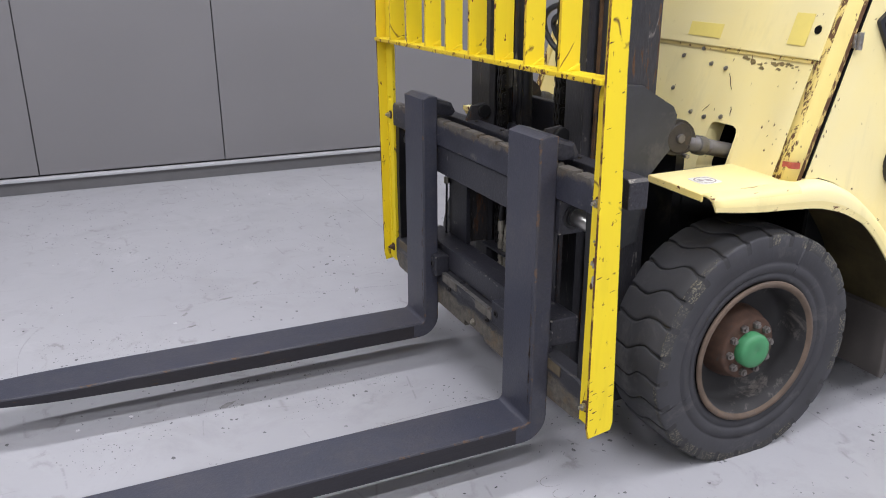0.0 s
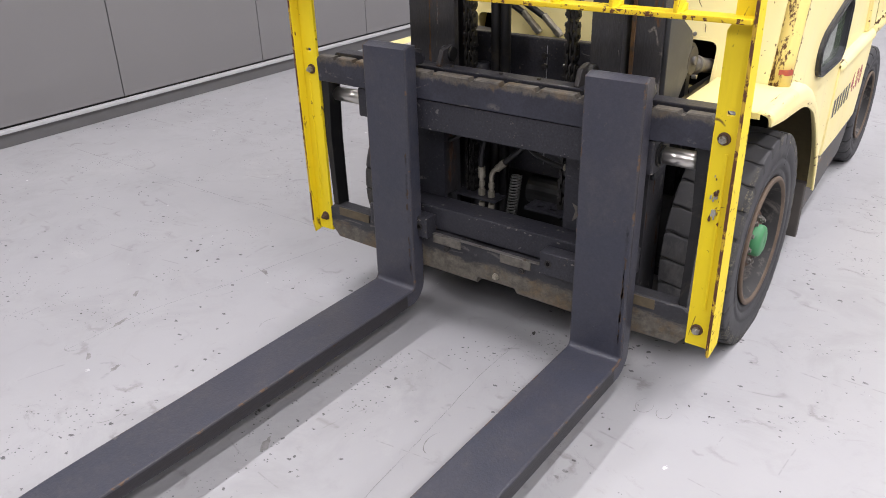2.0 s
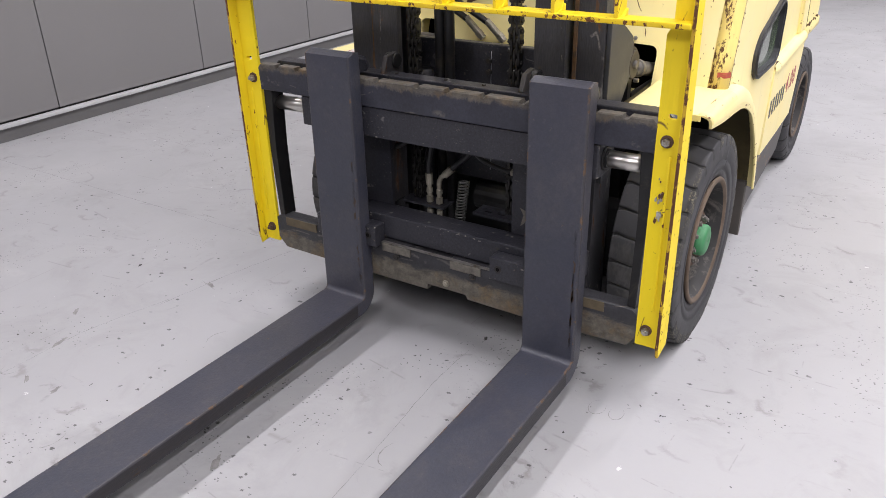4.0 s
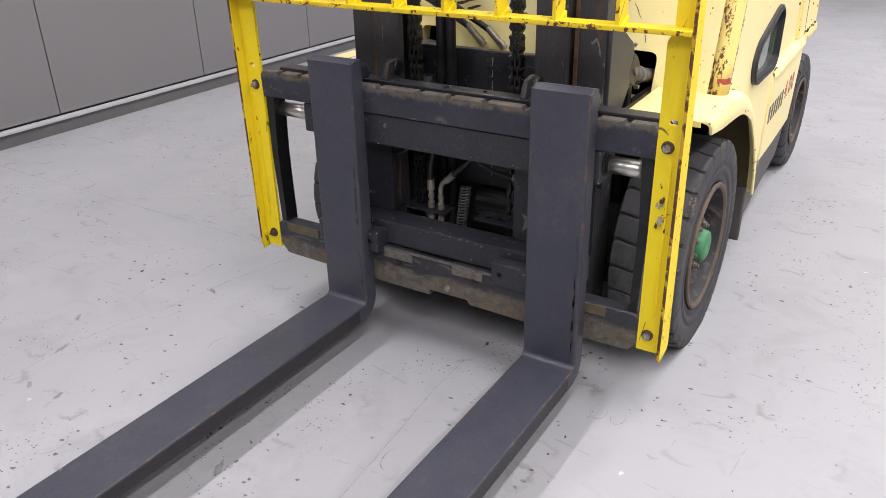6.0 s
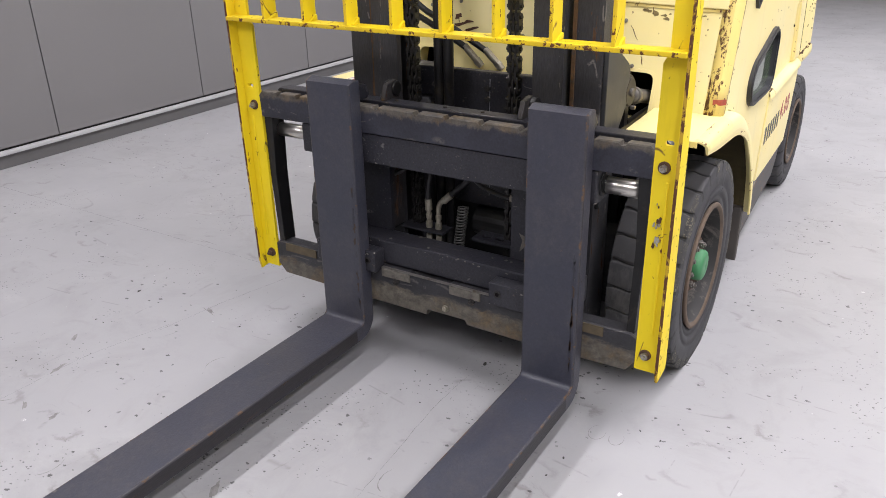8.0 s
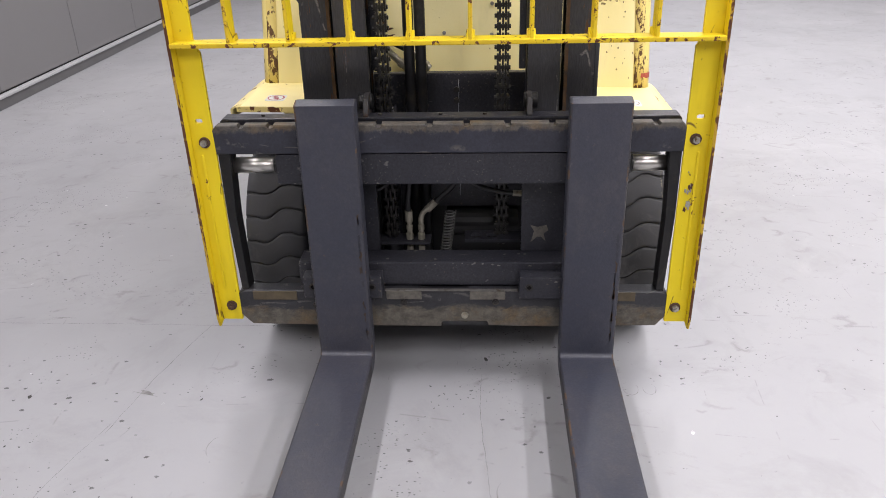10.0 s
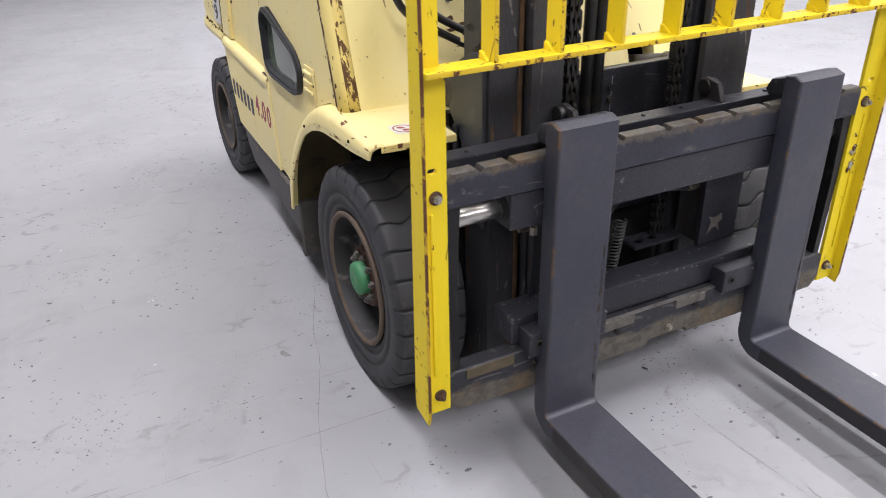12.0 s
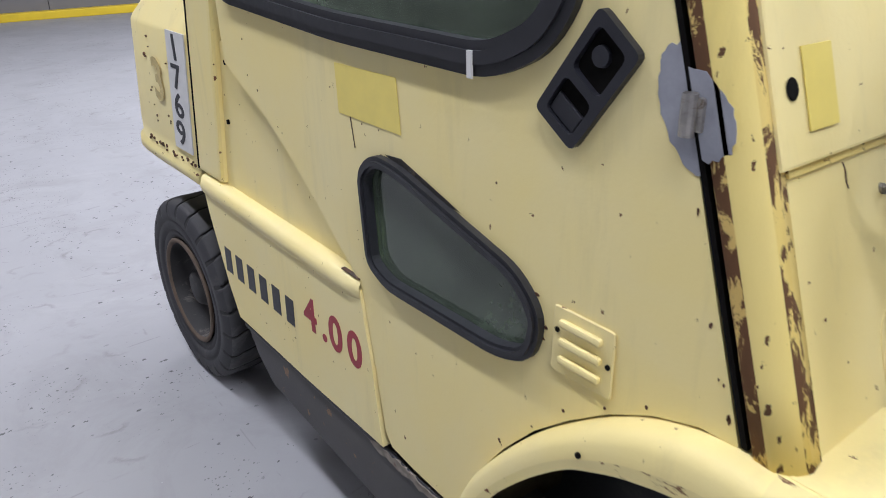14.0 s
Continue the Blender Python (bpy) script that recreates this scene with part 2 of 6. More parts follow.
chrome = plain("chrome_rod", (0.60, 0.58, 0.54), 0.30, 1.0, 0.12, 6, bump_strength=0.02)
bolt_zinc = plain("bright_bolt_zinc", (0.52, 0.50, 0.47), 0.36, 0.85, 0.4, 60, second=(0.22, 0.17, 0.12))
rust_iron = plain("rusty_iron", (0.110, 0.060, 0.038), 0.8, 0.1, 0.5, 40, second=(0.07, 0.062, 0.055))
rim_paint = plain("dusty_dark_rim", (0.042, 0.041, 0.041), 0.65, 0.2, 0.45, 16, second=(0.15, 0.135, 0.12))
rim_edge = plain("rusty_rim_edge", (0.155, 0.112, 0.080), 0.75, 0.2, 0.45, 22, second=(0.085, 0.072, 0.064))
rubber = plain("worn_rubber", (0.042, 0.042, 0.047), 0.66, 0, 0.40, 12, 90, 0.45, second=(0.064, 0.062, 0.062))
tread_rubber = plain("scuffed_tread_rubber", (0.058, 0.058, 0.062), 0.72, 0, 0.42, 7, 160, 0.35, second=(0.088, 0.086, 0.086))
# darker than the tread: the grooves' shading is put into this colour
groove_shade_rubber = plain("groove_shade_rubber", (0.036, 0.036, 0.037), 0.85, 0, 0.3, 20)


def crumb_material():
    """Worn shoulder rubber: dusty, dense pale crumbs."""
    m, nt, b = nodes_of("crumbled_shoulder_rubber")
    c = coords(nt)
    col = mix(nt, ramp(nt, noise_at(nt, c, 12, 6, 0.7), 0.3, 0.7), (0.030, 0.030, 0.032), (0.055, 0.054, 0.052))
    crumbs = mix(nt, 1.0, spots(nt, c, 260, 0.85, 0.12, 1.4), ramp(nt, noise_at(nt, c, 16, 5, 0.7), 0.36, 0.56), "MULTIPLY")
    col = mix(nt, crumbs, col, (0.16, 0.148, 0.105))
    nt.links.new(col, b.inputs["Base Color"])
    b.inputs["Roughness"].default_value = 0.9
    bump(nt, b, mix(nt, 1.0, crumbs, noise_at(nt, c, 90, 4), "LIGHTEN"), 0.8, 0.0015)
    return m


crumb_rubber = crumb_material()
flap_rubber = plain("rubber_flap", (0.070, 0.062, 0.055), 0.75, 0, 0.4, 8, second=(0.11, 0.09, 0.072))
hose_rubber = plain("hose_rubber", (0.018, 0.018, 0.020), 0.45, 0, 0.25, 30)
seal_rubber = plain("window_rubber", (0.022, 0.023, 0.028), 0.5, 0, 0.3, 25)
green_cap = plain("green_plastic", (0.055, 0.235, 0.095), 0.5, 0, 0.2, 25)
step_grey = paint("dark_grey_step_paint", (0.060, 0.058, 0.058), (0.085, 0.08, 0.075), rough=0.6, rust=0.63, chips=0.4, chip_scale=28, dirt=0.3, under=(0.17, 0.11, 0.07))
well_dirt = plain("dirty_wheel_well", (0.165, 0.130, 0.058), 0.85, 0, 0.6, 7, second=(0.035, 0.031, 0.024))
white_film = plain("white_sticker", (0.72, 0.72, 0.70), 0.45, 0, 0.12, 30)
ink_black = plain("black_ink", (0.025, 0.026, 0.032), 0.5, 0, 0.2, 60)
ink_red = plain("red_ink", (0.36, 0.035, 0.05), 0.5, 0, 0.2, 60)
ink_faded = plain("faded_ink", (0.36, 0.30, 0.30), 0.5, 0, 0.3, 60)
ink_ochre = plain("faded_ochre", (0.62, 0.50, 0.22), 0.6, 0, 0.3, 60, second=(0.80, 0.69, 0.33))
tape_yellow = plain("bright_yellow_patch", (0.86, 0.71, 0.18), 0.5, 0, 0.08, 18)
primer_grey = plain("grey_primer", (0.33, 0.34, 0.38), 0.55, 0, 0.3, 22)
handle_black = plain("black_plastic", (0.018, 0.019, 0.025), 0.42, 0, 0.2, 40)
# near-black for seams, holes and screws; also paints shade inside openings
seam_shade_black = plain("seam_and_shade_black", (0.006, 0.0055, 0.005), 0.9, 0, 0.3, 40, gloss=0.1)
cab_lining = plain("dark_cab_lining", (0.05, 0.055, 0.05), 0.7, 0, 0.4, 6)
seat_fabric = plain("seat_vinyl", (0.03, 0.03, 0.035), 0.6, 0, 0.3, 12)
red_paint = plain("red_knob", (0.45, 0.05, 0.03), 0.4, 0, 0.2, 30)
spring_wire = plain("spring_wire", (0.14, 0.14, 0.135), 0.45, 0.5, 0.3, 60)
pad_ochre = plain("worn_ochre_pad", (0.125, 0.098, 0.058), 0.7, 0, 0.5, 30, second=(0.035, 0.033, 0.03))
red_decal = plain("faded_red_decal", (0.50, 0.10, 0.06), 0.5, 0, 0.35, 60, second=(0.62, 0.30, 0.14))
scraped_primer = plain("scraped_grey_primer", (0.42, 0.40, 0.36), 0.6, 0, 0.4, 60, second=(0.20, 0.13, 0.08))
lip_rust = plain("lip_rust", (0.12, 0.055, 0.028), 0.85, 0, 0.5, 60)
chip_steel = plain("bare_chipped_steel", (0.20, 0.19, 0.175), 0.5, 0.3, 0.5, 60)
stain_khaki = plain("khaki_rust_stain", (0.30, 0.225, 0.085), 0.8, 0, 0.5, 60, second=(0.16, 0.09, 0.045))
skirt_scrape = plain("scraped_pale_edge", (0.34, 0.30, 0.25), 0.6, 0, 0.5, 60, second=(0.14, 0.07, 0.035))


def glass_material(name, tint, haze):
    """Tinted pane: see-through, with a clear reflection and a green film for dust and painted sheen."""
    m, nt, b = nodes_of(name)
    out = nt.nodes["Material Output"]
    clear = add(nt, "ShaderNodeBsdfTransparent", Color=(*tint, 1))
    shine = add(nt, "ShaderNodeBsdfGlossy", Color=(1, 1, 1, 1), Roughness=0.03)
    # green film: dust, with reflected brightness painted into its colour
    dust = add(nt, "ShaderNodeBsdfDiffuse", Color=(0.22, 0.29, 0.20, 1))
    fres = add(nt, "ShaderNodeFresnel", IOR=1.55)
    film = nt.nodes.new("ShaderNodeMixShader")
    nt.links.new(ramp(nt, noise_at(nt, coords(nt), 6, 8, 0.7, 0.5), 0.35, 0.85, (haze * 0.5,) * 3 + (1,), (haze * 2,) * 3 + (1,)), film.inputs[0])
    nt.links.new(clear.outputs[0], film.inputs[1])
    nt.links.new(dust.outputs[0], film.inputs[2])
    top = nt.nodes.new("ShaderNodeMixShader")
    nt.links.new(fres.outputs[0], top.inputs[0])
    nt.links.new(film.outputs[0], top.inputs[1])
    nt.links.new(shine.outputs[0], top.inputs[2])
    nt.links.new(top.outputs[0], out.inputs["Surface"])
    return m


tinted_glass = glass_material("dust_and_sheen_glass", (0.26, 0.34, 0.27), 0.32)


def crescents(nt, coord, scale, keep):
    """Faint curved rub marks: part of a ragged ring in some cells."""
    warp = add(nt, "ShaderNodeTexNoise", Scale=scale * 2.2, Detail=6, Roughness=0.7)
    nt.links.new(coord, warp.inputs["Vector"])
    vm = nt.nodes.new("ShaderNodeVectorMath")
    vm.operation = "MULTIPLY_ADD"
    vm.inputs[1].default_value = (0.55 / scale,) * 3
    nt.links.new(warp.outputs["Color"], vm.inputs[0])
    nt.links.new(coord, vm.inputs[2])
    v = add(nt, "ShaderNodeTexVoronoi", Scale=scale)
    v.voronoi_dimensions = "2D"
    nt.links.new(vm.outputs[0], v.inputs["Vector"])
    rise = ramp(nt, v.outputs["Distance"], 0.13, 0.19)
    fall = ramp(nt, v.outputs["Distance"], 0.20, 0.29, (1, 1, 1, 1), (0, 0, 0, 1))
    ring = mix(nt, 1.0, rise, fall, "MULTIPLY")
    sep = nt.nodes.new("ShaderNodeSeparateColor")
    nt.links.new(v.outputs["Color"], sep.inputs[0])
    ring = mix(nt, 1.0, ring, ramp(nt, sep.outputs[0], keep, keep + 0.2), "MULTIPLY")
    # only the stretch of the ring on one side of its middle, each turned its own way
    off = nt.nodes.new("ShaderNodeVectorMath")
    off.operation = "SUBTRACT"
    nt.links.new(vm.outputs[0], off.inputs[0])
    nt.links.new(v.outputs["Position"], off.inputs[1])
    way = nt.nodes.new("ShaderNodeCombineXYZ")
    for k in (1, 2):
        sh = nt.nodes.new("ShaderNodeMath")
        sh.operation = "SUBTRACT"
        sh.inputs[1].default_value = 0.5
        nt.links.new(sep.outputs[k], sh.inputs[0])
        nt.links.new(sh.outputs[0], way.inputs[k - 1])
    dot = nt.nodes.new("ShaderNodeVectorMath")
    dot.operation = "DOT_PRODUCT"
    nt.links.new(off.outputs[0], dot.inputs[0])
    nt.links.new(way.outputs[0], dot.inputs[1])
    return mix(nt, 1.0, ring, ramp(nt, dot.outputs["Value"], 0.01 / scale, 0.06 / scale), "MULTIPLY")


def floor_material():
    m, nt, b = nodes_of("sealed_concrete")
    c = coords(nt)
    dim = lambda v, k: mix(nt, 1.0, v, (k,) * 3, "MULTIPLY")
    base = mix(nt, ramp(nt, noise_at(nt, c, 0.55, 6, 0.62), 0.3, 0.72), (0.315, 0.316, 0.328), (0.372, 0.373, 0.382))
    cloud = ramp(nt, noise_at(nt, c, 2.6, 8, 0.72, 0.6), 0.50, 0.74, (0, 0, 0, 1), (0.55, 0.55, 0.55, 1))
    base = mix(nt, cloud, base, (0.250, 0.247, 0.250))
    pale = ramp(nt, noise_at(nt, c, 1.7, 8, 0.75, 0.8), 0.58, 0.80, (0, 0, 0, 1), (0.45, 0.45, 0.45, 1))
    base = mix(nt, pale, base, (0.47, 0.47, 0.473))
    where = ramp(nt, noise_at(nt, c, 0.9, 3), 0.38, 0.60)
    # rub marks: crescents, soft stains and long hair scratches
    base = mix(nt, dim(mix(nt, 1.0, crescents(nt, coords(nt, (1.0, 0.75, 1)), 6.5, 0.50), where, "MULTIPLY"), 0.5), base, (0.15, 0.14, 0.125))
    stain = ramp(nt, noise_at(nt, coords(nt, (1.0, 0.6, 1)), 8.0, 9, 0.8, 0.8), 0.59, 0.71, (0, 0, 0, 1), (0.5, 0.5, 0.5, 1))
    base = mix(nt, mix(nt, 1.0, stain, where, "MULTIPLY"), base, (0.17, 0.163, 0.15))
    base = mix(nt, dim(scratches(nt, 2.2, (1.0, 0.16, 1), 0.0030, 0.52), 0.5), base, (0.20, 0.195, 0.19))
    base = mix(nt, dim(scratches(nt, 2.9, (0.2, 1.0, 1), 0.0026, 0.56), 0.45), base, (0.20, 0.195, 0.19))
    smear = ramp(nt, noise_at(nt, coords(nt, (1.0, 0.25, 1)), 3.5, 8, 0.75, 1.6), 0.60, 0.82, (0, 0, 0, 1), (0.22, 0.22, 0.22, 1))
    base = mix(nt, smear, base, (0.23, 0.226, 0.222))
    # dark rubber specks in drifts
    long = coords(nt, (1.0, 0.72, 1))
    near = ramp(nt, noise_at(nt, c, 1.3, 4, 0.6), 0.475, 0.51)
    base = mix(nt, dim(mix(nt, 1.0, spots(nt, long, 62.0, 0.40, 0.04, 12.0, 1.2), near, "MULTIPLY"), 0.8), base, (0.035, 0.034, 0.033))
    base = mix(nt, dim(mix(nt, 1.0, spots(nt, long, 140.0, 0.42, 0.05, 5.0, 1.2), ramp(nt, noise_at(nt, c, 2.1, 5, 0.65), 0.54, 0.57), "MULTIPLY"), 0.8), base, (0.045, 0.044, 0.042))
    base = mix(nt, dim(spots(nt, c, 19.0, 0.16, 0.04, 40.0, 0.9), 0.7), base, (0.70, 0.70, 0.70))
    nt.links.new(base, b.inputs["Base Color"])
    rg = mix(nt, ramp(nt, noise_at(nt, c, 3.0, 6), 0.3, 0.7), (0.46,) * 3, (0.62,) * 3)
    nt.links.new(rg, b.inputs["Roughness"])
    bump(nt, b, noise_at(nt, c, 55, 5, 0.7), 0.12, 0.002)
    return m


concrete = floor_material()
crack_dark = plain("crack_shadow", (0.245, 0.242, 0.24), 0.9, 0, 0.5, 30)
scuff_dark = plain("rubber_speck", (0.055, 0.053, 0.050), 0.75, 0, 0.4, 60)
scuff_soft = plain("rubbed_stain", (0.300, 0.295, 0.288), 0.6, 0, 0.5, 45)
fleck_white = plain("paint_fleck", (0.62, 0.62, 0.62), 0.6, 0, 0.2, 60)
panel_grey = plain("grey_wall_panel", (0.178, 0.174, 0.177), 0.55, 0, 0.06, 1.2, 300, 0.06)
joint_dark = plain("panel_joint", (0.05, 0.05, 0.05), 0.8, 0, 0.2, 20)
skirt_grey = plain("grey_skirting", (0.16, 0.158, 0.16), 0.55, 0, 0.15, 6)
strip_white = plain("pale_strip", (0.46, 0.46, 0.475), 0.4, 0, 0.12, 8)
kerb_yellow = plain("yellow_kerb_paint", (0.80, 0.58, 0.02), 0.5, 0, 0.15, 3)
wall_pale = plain("pale_wall_sheet", (0.34, 0.335, 0.33), 0.6, 0, 0.08, 1.5)
ceiling_white = plain("ceiling_sheet", (0.36, 0.36, 0.36), 0.6, 0, 0.1, 2)


# ---------------------------------------------------------------- mesh helpers
racked = [False]


def carrier(ob):
    """The thing or part that may carry one more level of parts."""
    while ob and ob.parent and ob.parent.parent:
        ob = ob.parent
    return ob


def part(name, bm, material, parent=None, label="", smooth=False, edge=None):
    """Links a bmesh as one mesh object under a thing or a part."""
    if racked[0]:
        # the old body sits a little askew on its wheels
        for v in bm.verts:
            k = min(1.15, max(0.0, (0.65 - v.co.y) / 1.3))
            v.co.x += 0.004 * k
            v.co.z -= 0.034 * k
    bmesh.ops.recalc_face_normals(bm, faces=bm.faces)
    if smooth:
        for f in bm.faces:
            f.smooth = True
    me = bpy.data.meshes.new(name)
    bm.to_mesh(me)
    bm.free()
    for m in (material if isinstance(material, (list, tuple)) else (material,)):
        me.materials.append(m)
    if edge:
        # worn paint on the bevelled edges
        me.materials.append(edge)
        for p in me.polygons:
            if 0.15 < max(abs(p.normal.y), abs(p.normal.z) if name != "fork" else 0, abs(p.normal.x) if name != "fork" else 0) < 0.95:
                p.material_index = len(me.materials) - 1
    ob = new(name, me)
    if parent:
        ob.parent = carrier(parent)
    if label:
        ob["label"] = label
    return ob


def box(lo, hi, bevel=0.0, seg=2, bm=None):
    bm = bm or bmesh.new()
    c = [(a + b) / 2 for a, b in zip(lo, hi)]
    s = [max(abs(b - a), 1e-5) for a, b in zip(lo, hi)]
    r = bmesh.ops.create_cube(bm, size=1, matrix=Matrix.Translation(c) @ Matrix.Diagonal((*s, 1)))
    if bevel:
        es = {e for v in r["verts"] for e in v.link_edges}
        bmesh.ops.bevel(bm, geom=list(es), offset=bevel, segments=seg, affect="EDGES", profile=0.6)
    return bm


def prism(poly, a, b, axis="y", bevel=0.0, bm=None, seg=2):
    """A flat outline drawn out from a to b. axis y: outline in x, z; axis x: in y, z; axis z: in x, y."""
    bm = bm or bmesh.new()
    put = {"y": lambda u, v, w: (u, w, v), "x": lambda u, v, w: (w, u, v), "z": lambda u, v, w: (u, v, w)}[axis]
    A = [bm.verts.new(put(u, v, a)) for u, v in poly]
    B = [bm.verts.new(put(u, v, b)) for u, v in poly]
    faces = [bm.faces.new(A), bm.faces.new(B[::-1])]
    n = len(poly)
    for i in range(n):
        faces.append(bm.faces.new((A[i], A[(i + 1) % n], B[(i + 1) % n], B[i])))
    if bevel:
        es = {e for f in faces[:2] for e in f.edges}
        bmesh.ops.bevel(bm, geom=list(es), offset=bevel, segments=seg, affect="EDGES", profile=0.6)
    return bm


def slab(poly, a, b, d, axis="y"):
    """An outline drawn out from a to b, its rims rounded by d."""
    put = {"y": lambda u, v, w: (u, w, v), "x": lambda u, v, w: (w, u, v), "z": lambda u, v, w: (u, v, w)}[axis]
    bm = bmesh.new()
    s = 1 if b > a else -1
    rings = []
    for deep, w in ((d, a), (d * 0.3, a + s * d * 0.3), (0, a + s * d), (0, b - s * d), (d * 0.3, b - s * d * 0.3), (d, b)):
        rings.append([bm.verts.new(put(u, v, w)) for u, v in (inset(poly, deep) if deep else poly)])
    n = len(poly)
    for r0, r1 in zip(rings, rings[1:]):
        for i in range(n):
            bm.faces.new((r0[i], r0[(i + 1) % n], r1[(i + 1) % n], r1[i]))
    bm.faces.new(rings[0][::-1])
    bm.faces.new(rings[-1])
    return bm


def pierced(outer, holes, a, b, axis="y"):
    """A plate with holes through it."""
    bm = bmesh.new()
    put = {"y": lambda u, v, w: (u, w, v), "x": lambda u, v, w: (w, u, v), "z": lambda u, v, w: (u, v, w)}[axis]
    rings = []
    for w in (a, b):
        edges, ring = [], []
        for loop in (outer, *holes):
            vs = [bm.verts.new(put(u, v, w)) for u, v in loop]
            edges += [bm.edges.new((vs[i], vs[(i + 1) % len(vs)])) for i in range(len(vs))]
            ring.append(vs)
        bmesh.ops.triangle_fill(bm, use_beauty=True, use_dissolve=False, edges=edges)
        rings.append(ring)
    for r0, r1 in zip(*rings):
        n = len(r0)
        for i in range(n):
            bm.faces.new((r0[i], r0[(i + 1) % n], r1[(i + 1) % n], r1[i]))
    return bm


def rounded(poly, r, n=4):
    """Rounds the corners of a closed outline."""
    out, k = [], len(poly)
    for i in range(k):
        p0, p1, p2 = (Vector(poly[(i + j) % k]) for j in (-1, 0, 1))
        d0, d1 = p0 - p1, p2 - p1
        q = min(r, d0.length * 0.45, d1.length * 0.45)
        a, b = p1 + d0.normalized() * q, p1 + d1.normalized() * q
        for s in range(n + 1):
            t = s / n
            out.append(tuple(a * (1 - t) ** 2 + p1 * 2 * t * (1 - t) + b * t * t))
    return out


def inset(poly, d):
    """The outline moved inward by d."""
    k = len(poly)
    area = sum(poly[i][0] * poly[(i + 1) % k][1] - poly[(i + 1) % k][0] * poly[i][1] for i in range(k))
    s = 1 if area > 0 else -1
    out = []
    for i in range(k):
        p0, p1, p2 = (Vector(poly[(i + j) % k]) for j in (-1, 0, 1))
        t = (p2 - p0)
        t = t.normalized() if t.length > 1e-9 else Vector((1, 0))
        out.append((p1.x - t.y * d * s, p1.y + t.x * d * s))
    return out


def lathe(profile, n=64, axis="y", centre=(0, 0, 0), bm=None, closed=True):
    """A turned body: profile of (along, radius)."""
    bm = bm or bmesh.new()
    rows = []
    for u, r in profile:
        row = []
        for i in range(n):
            a = 2 * math.pi * i / n
            p = {"y": (r * math.cos(a), u, r * math.sin(a)), "x": (u, r * math.cos(a), r * math.sin(a)), "z": (r * math.cos(a), r * math.sin(a), u)}[axis]
            row.append(bm.verts.new(Vector(p) + Vector(centre)))
        rows.append(row)
    for r0, r1 in zip(rows, rows[1:]):
        for i in range(n):
            bm.faces.new((r0[i], r0[(i + 1) % n], r1[(i + 1) % n], r1[i]))
    if closed:
        bm.faces.new(rows[0])
        bm.faces.new(rows[-1][::-1])
    return bm


def rod(p, q, r, n=16, bm=None, bevel=0.0):
    bm = bm or bmesh.new()
    p, q = Vector(p), Vector(q)
    d = q - p
    m = Matrix.Translation((p + q) / 2) @ d.to_track_quat("Z", "Y").to_matrix().to_4x4()
    out = bmesh.ops.create_cone(bm, cap_ends=True, segments=n, radius1=r, radius2=r, depth=d.length, matrix=m)
    if bevel:
        es = {e for v in out["verts"] for e in v.link_edges if len([f for f in e.link_faces if len(f.verts) > 4]) == 1}
        bmesh.ops.bevel(bm, geom=list(es), offset=bevel, segments=2, affect="EDGES", profile=0.5)
    return bm


def smooth_path(pts, per=8):
    P = [Vector(p) for p in pts]
    P = [P[0] * 2 - P[1]] + P + [P[-1] * 2 - P[-2]]
    out = []
    for i in range(1, len(P) - 2):
        for s in range(per):
            t = s / per
            a, b, c, d = P[i - 1:i + 3]
            out.append(0.5 * (2 * b + (c - a) * t + (2 * a - 5 * b + 4 * c - d) * t * t + (3 * b - a - 3 * c + d) * t ** 3))
    return out + [P[-2]]


def tube(pts, r, n=10, per=8, bm=None):
    bm = bm or bmesh.new()
    path = smooth_path(pts, per) if per else [Vector(p) for p in pts]
    rows, side = [], None
    for i, p in enumerate(path):
        d = (path[min(i + 1, len(path) - 1)] - path[max(i - 1, 0)]).normalized()
        side = d.orthogonal().normalized() if side is None else (side - d * side.dot(d)).normalized()
        up = d.cross(side)
        rows.append([bm.verts.new(p + side * r * math.cos(2 * math.pi * k / n) + up * r * math.sin(2 * math.pi * k / n)) for k in range(n)])
    for r0, r1 in zip(rows, rows[1:]):
        for k in range(n):
            f = bm.faces.new((r0[k], r0[(k + 1) % n], r1[(k + 1) % n], r1[k]))
            f.smooth = True
    bm.faces.new(rows[0])
    bm.faces.new(rows[-1][::-1])
    return bm


def letters(name, text, size, material, m, parent, depth=0.0006, label="", spacing=1.0, bold=0.026):
    """Flat lettering as a mesh, its baseline start at the pose m."""
    cu = bpy.data.curves.new(name, "FONT")
    cu.body, cu.size, cu.extrude, cu.space_character = text, size, depth, spacing
    cu.offset = size * bold
    ob = bpy.data.objects.new(name, cu)
    scene.collection.objects.link(ob)
    bpy.context.view_layer.update()
    me = bpy.data.meshes.new_from_object(ob.evaluated_get(bpy.context.evaluated_depsgraph_get()))
    bpy.data.objects.remove(ob)
    bpy.data.curves.remove(cu)
    me.transform(m)
    if racked[0]:
        k = min(1.15, max(0.0, (0.65 - m.translation.y) / 1.3))
        me.transform(Matrix.Translation((0.004 * k, 0, -0.034 * k)))
    me.materials.clear()
    me.materials.append(material)
    o = new(name, me)
    o.parent = carrier(parent)
    if label:
        o["label"] = label
    return o


def mirror_y(bm):
    for v in bm.verts:
        v.co.y = -v.co.y
    bmesh.ops.reverse_faces(bm, faces=bm.faces)
    return bm


def sided(bm, s):
    return bm if s > 0 else mirror_y(bm)


# ---------------------------------------------------------------- the hall
def wall_y(x):
    return 3.500 - 0.008 * x


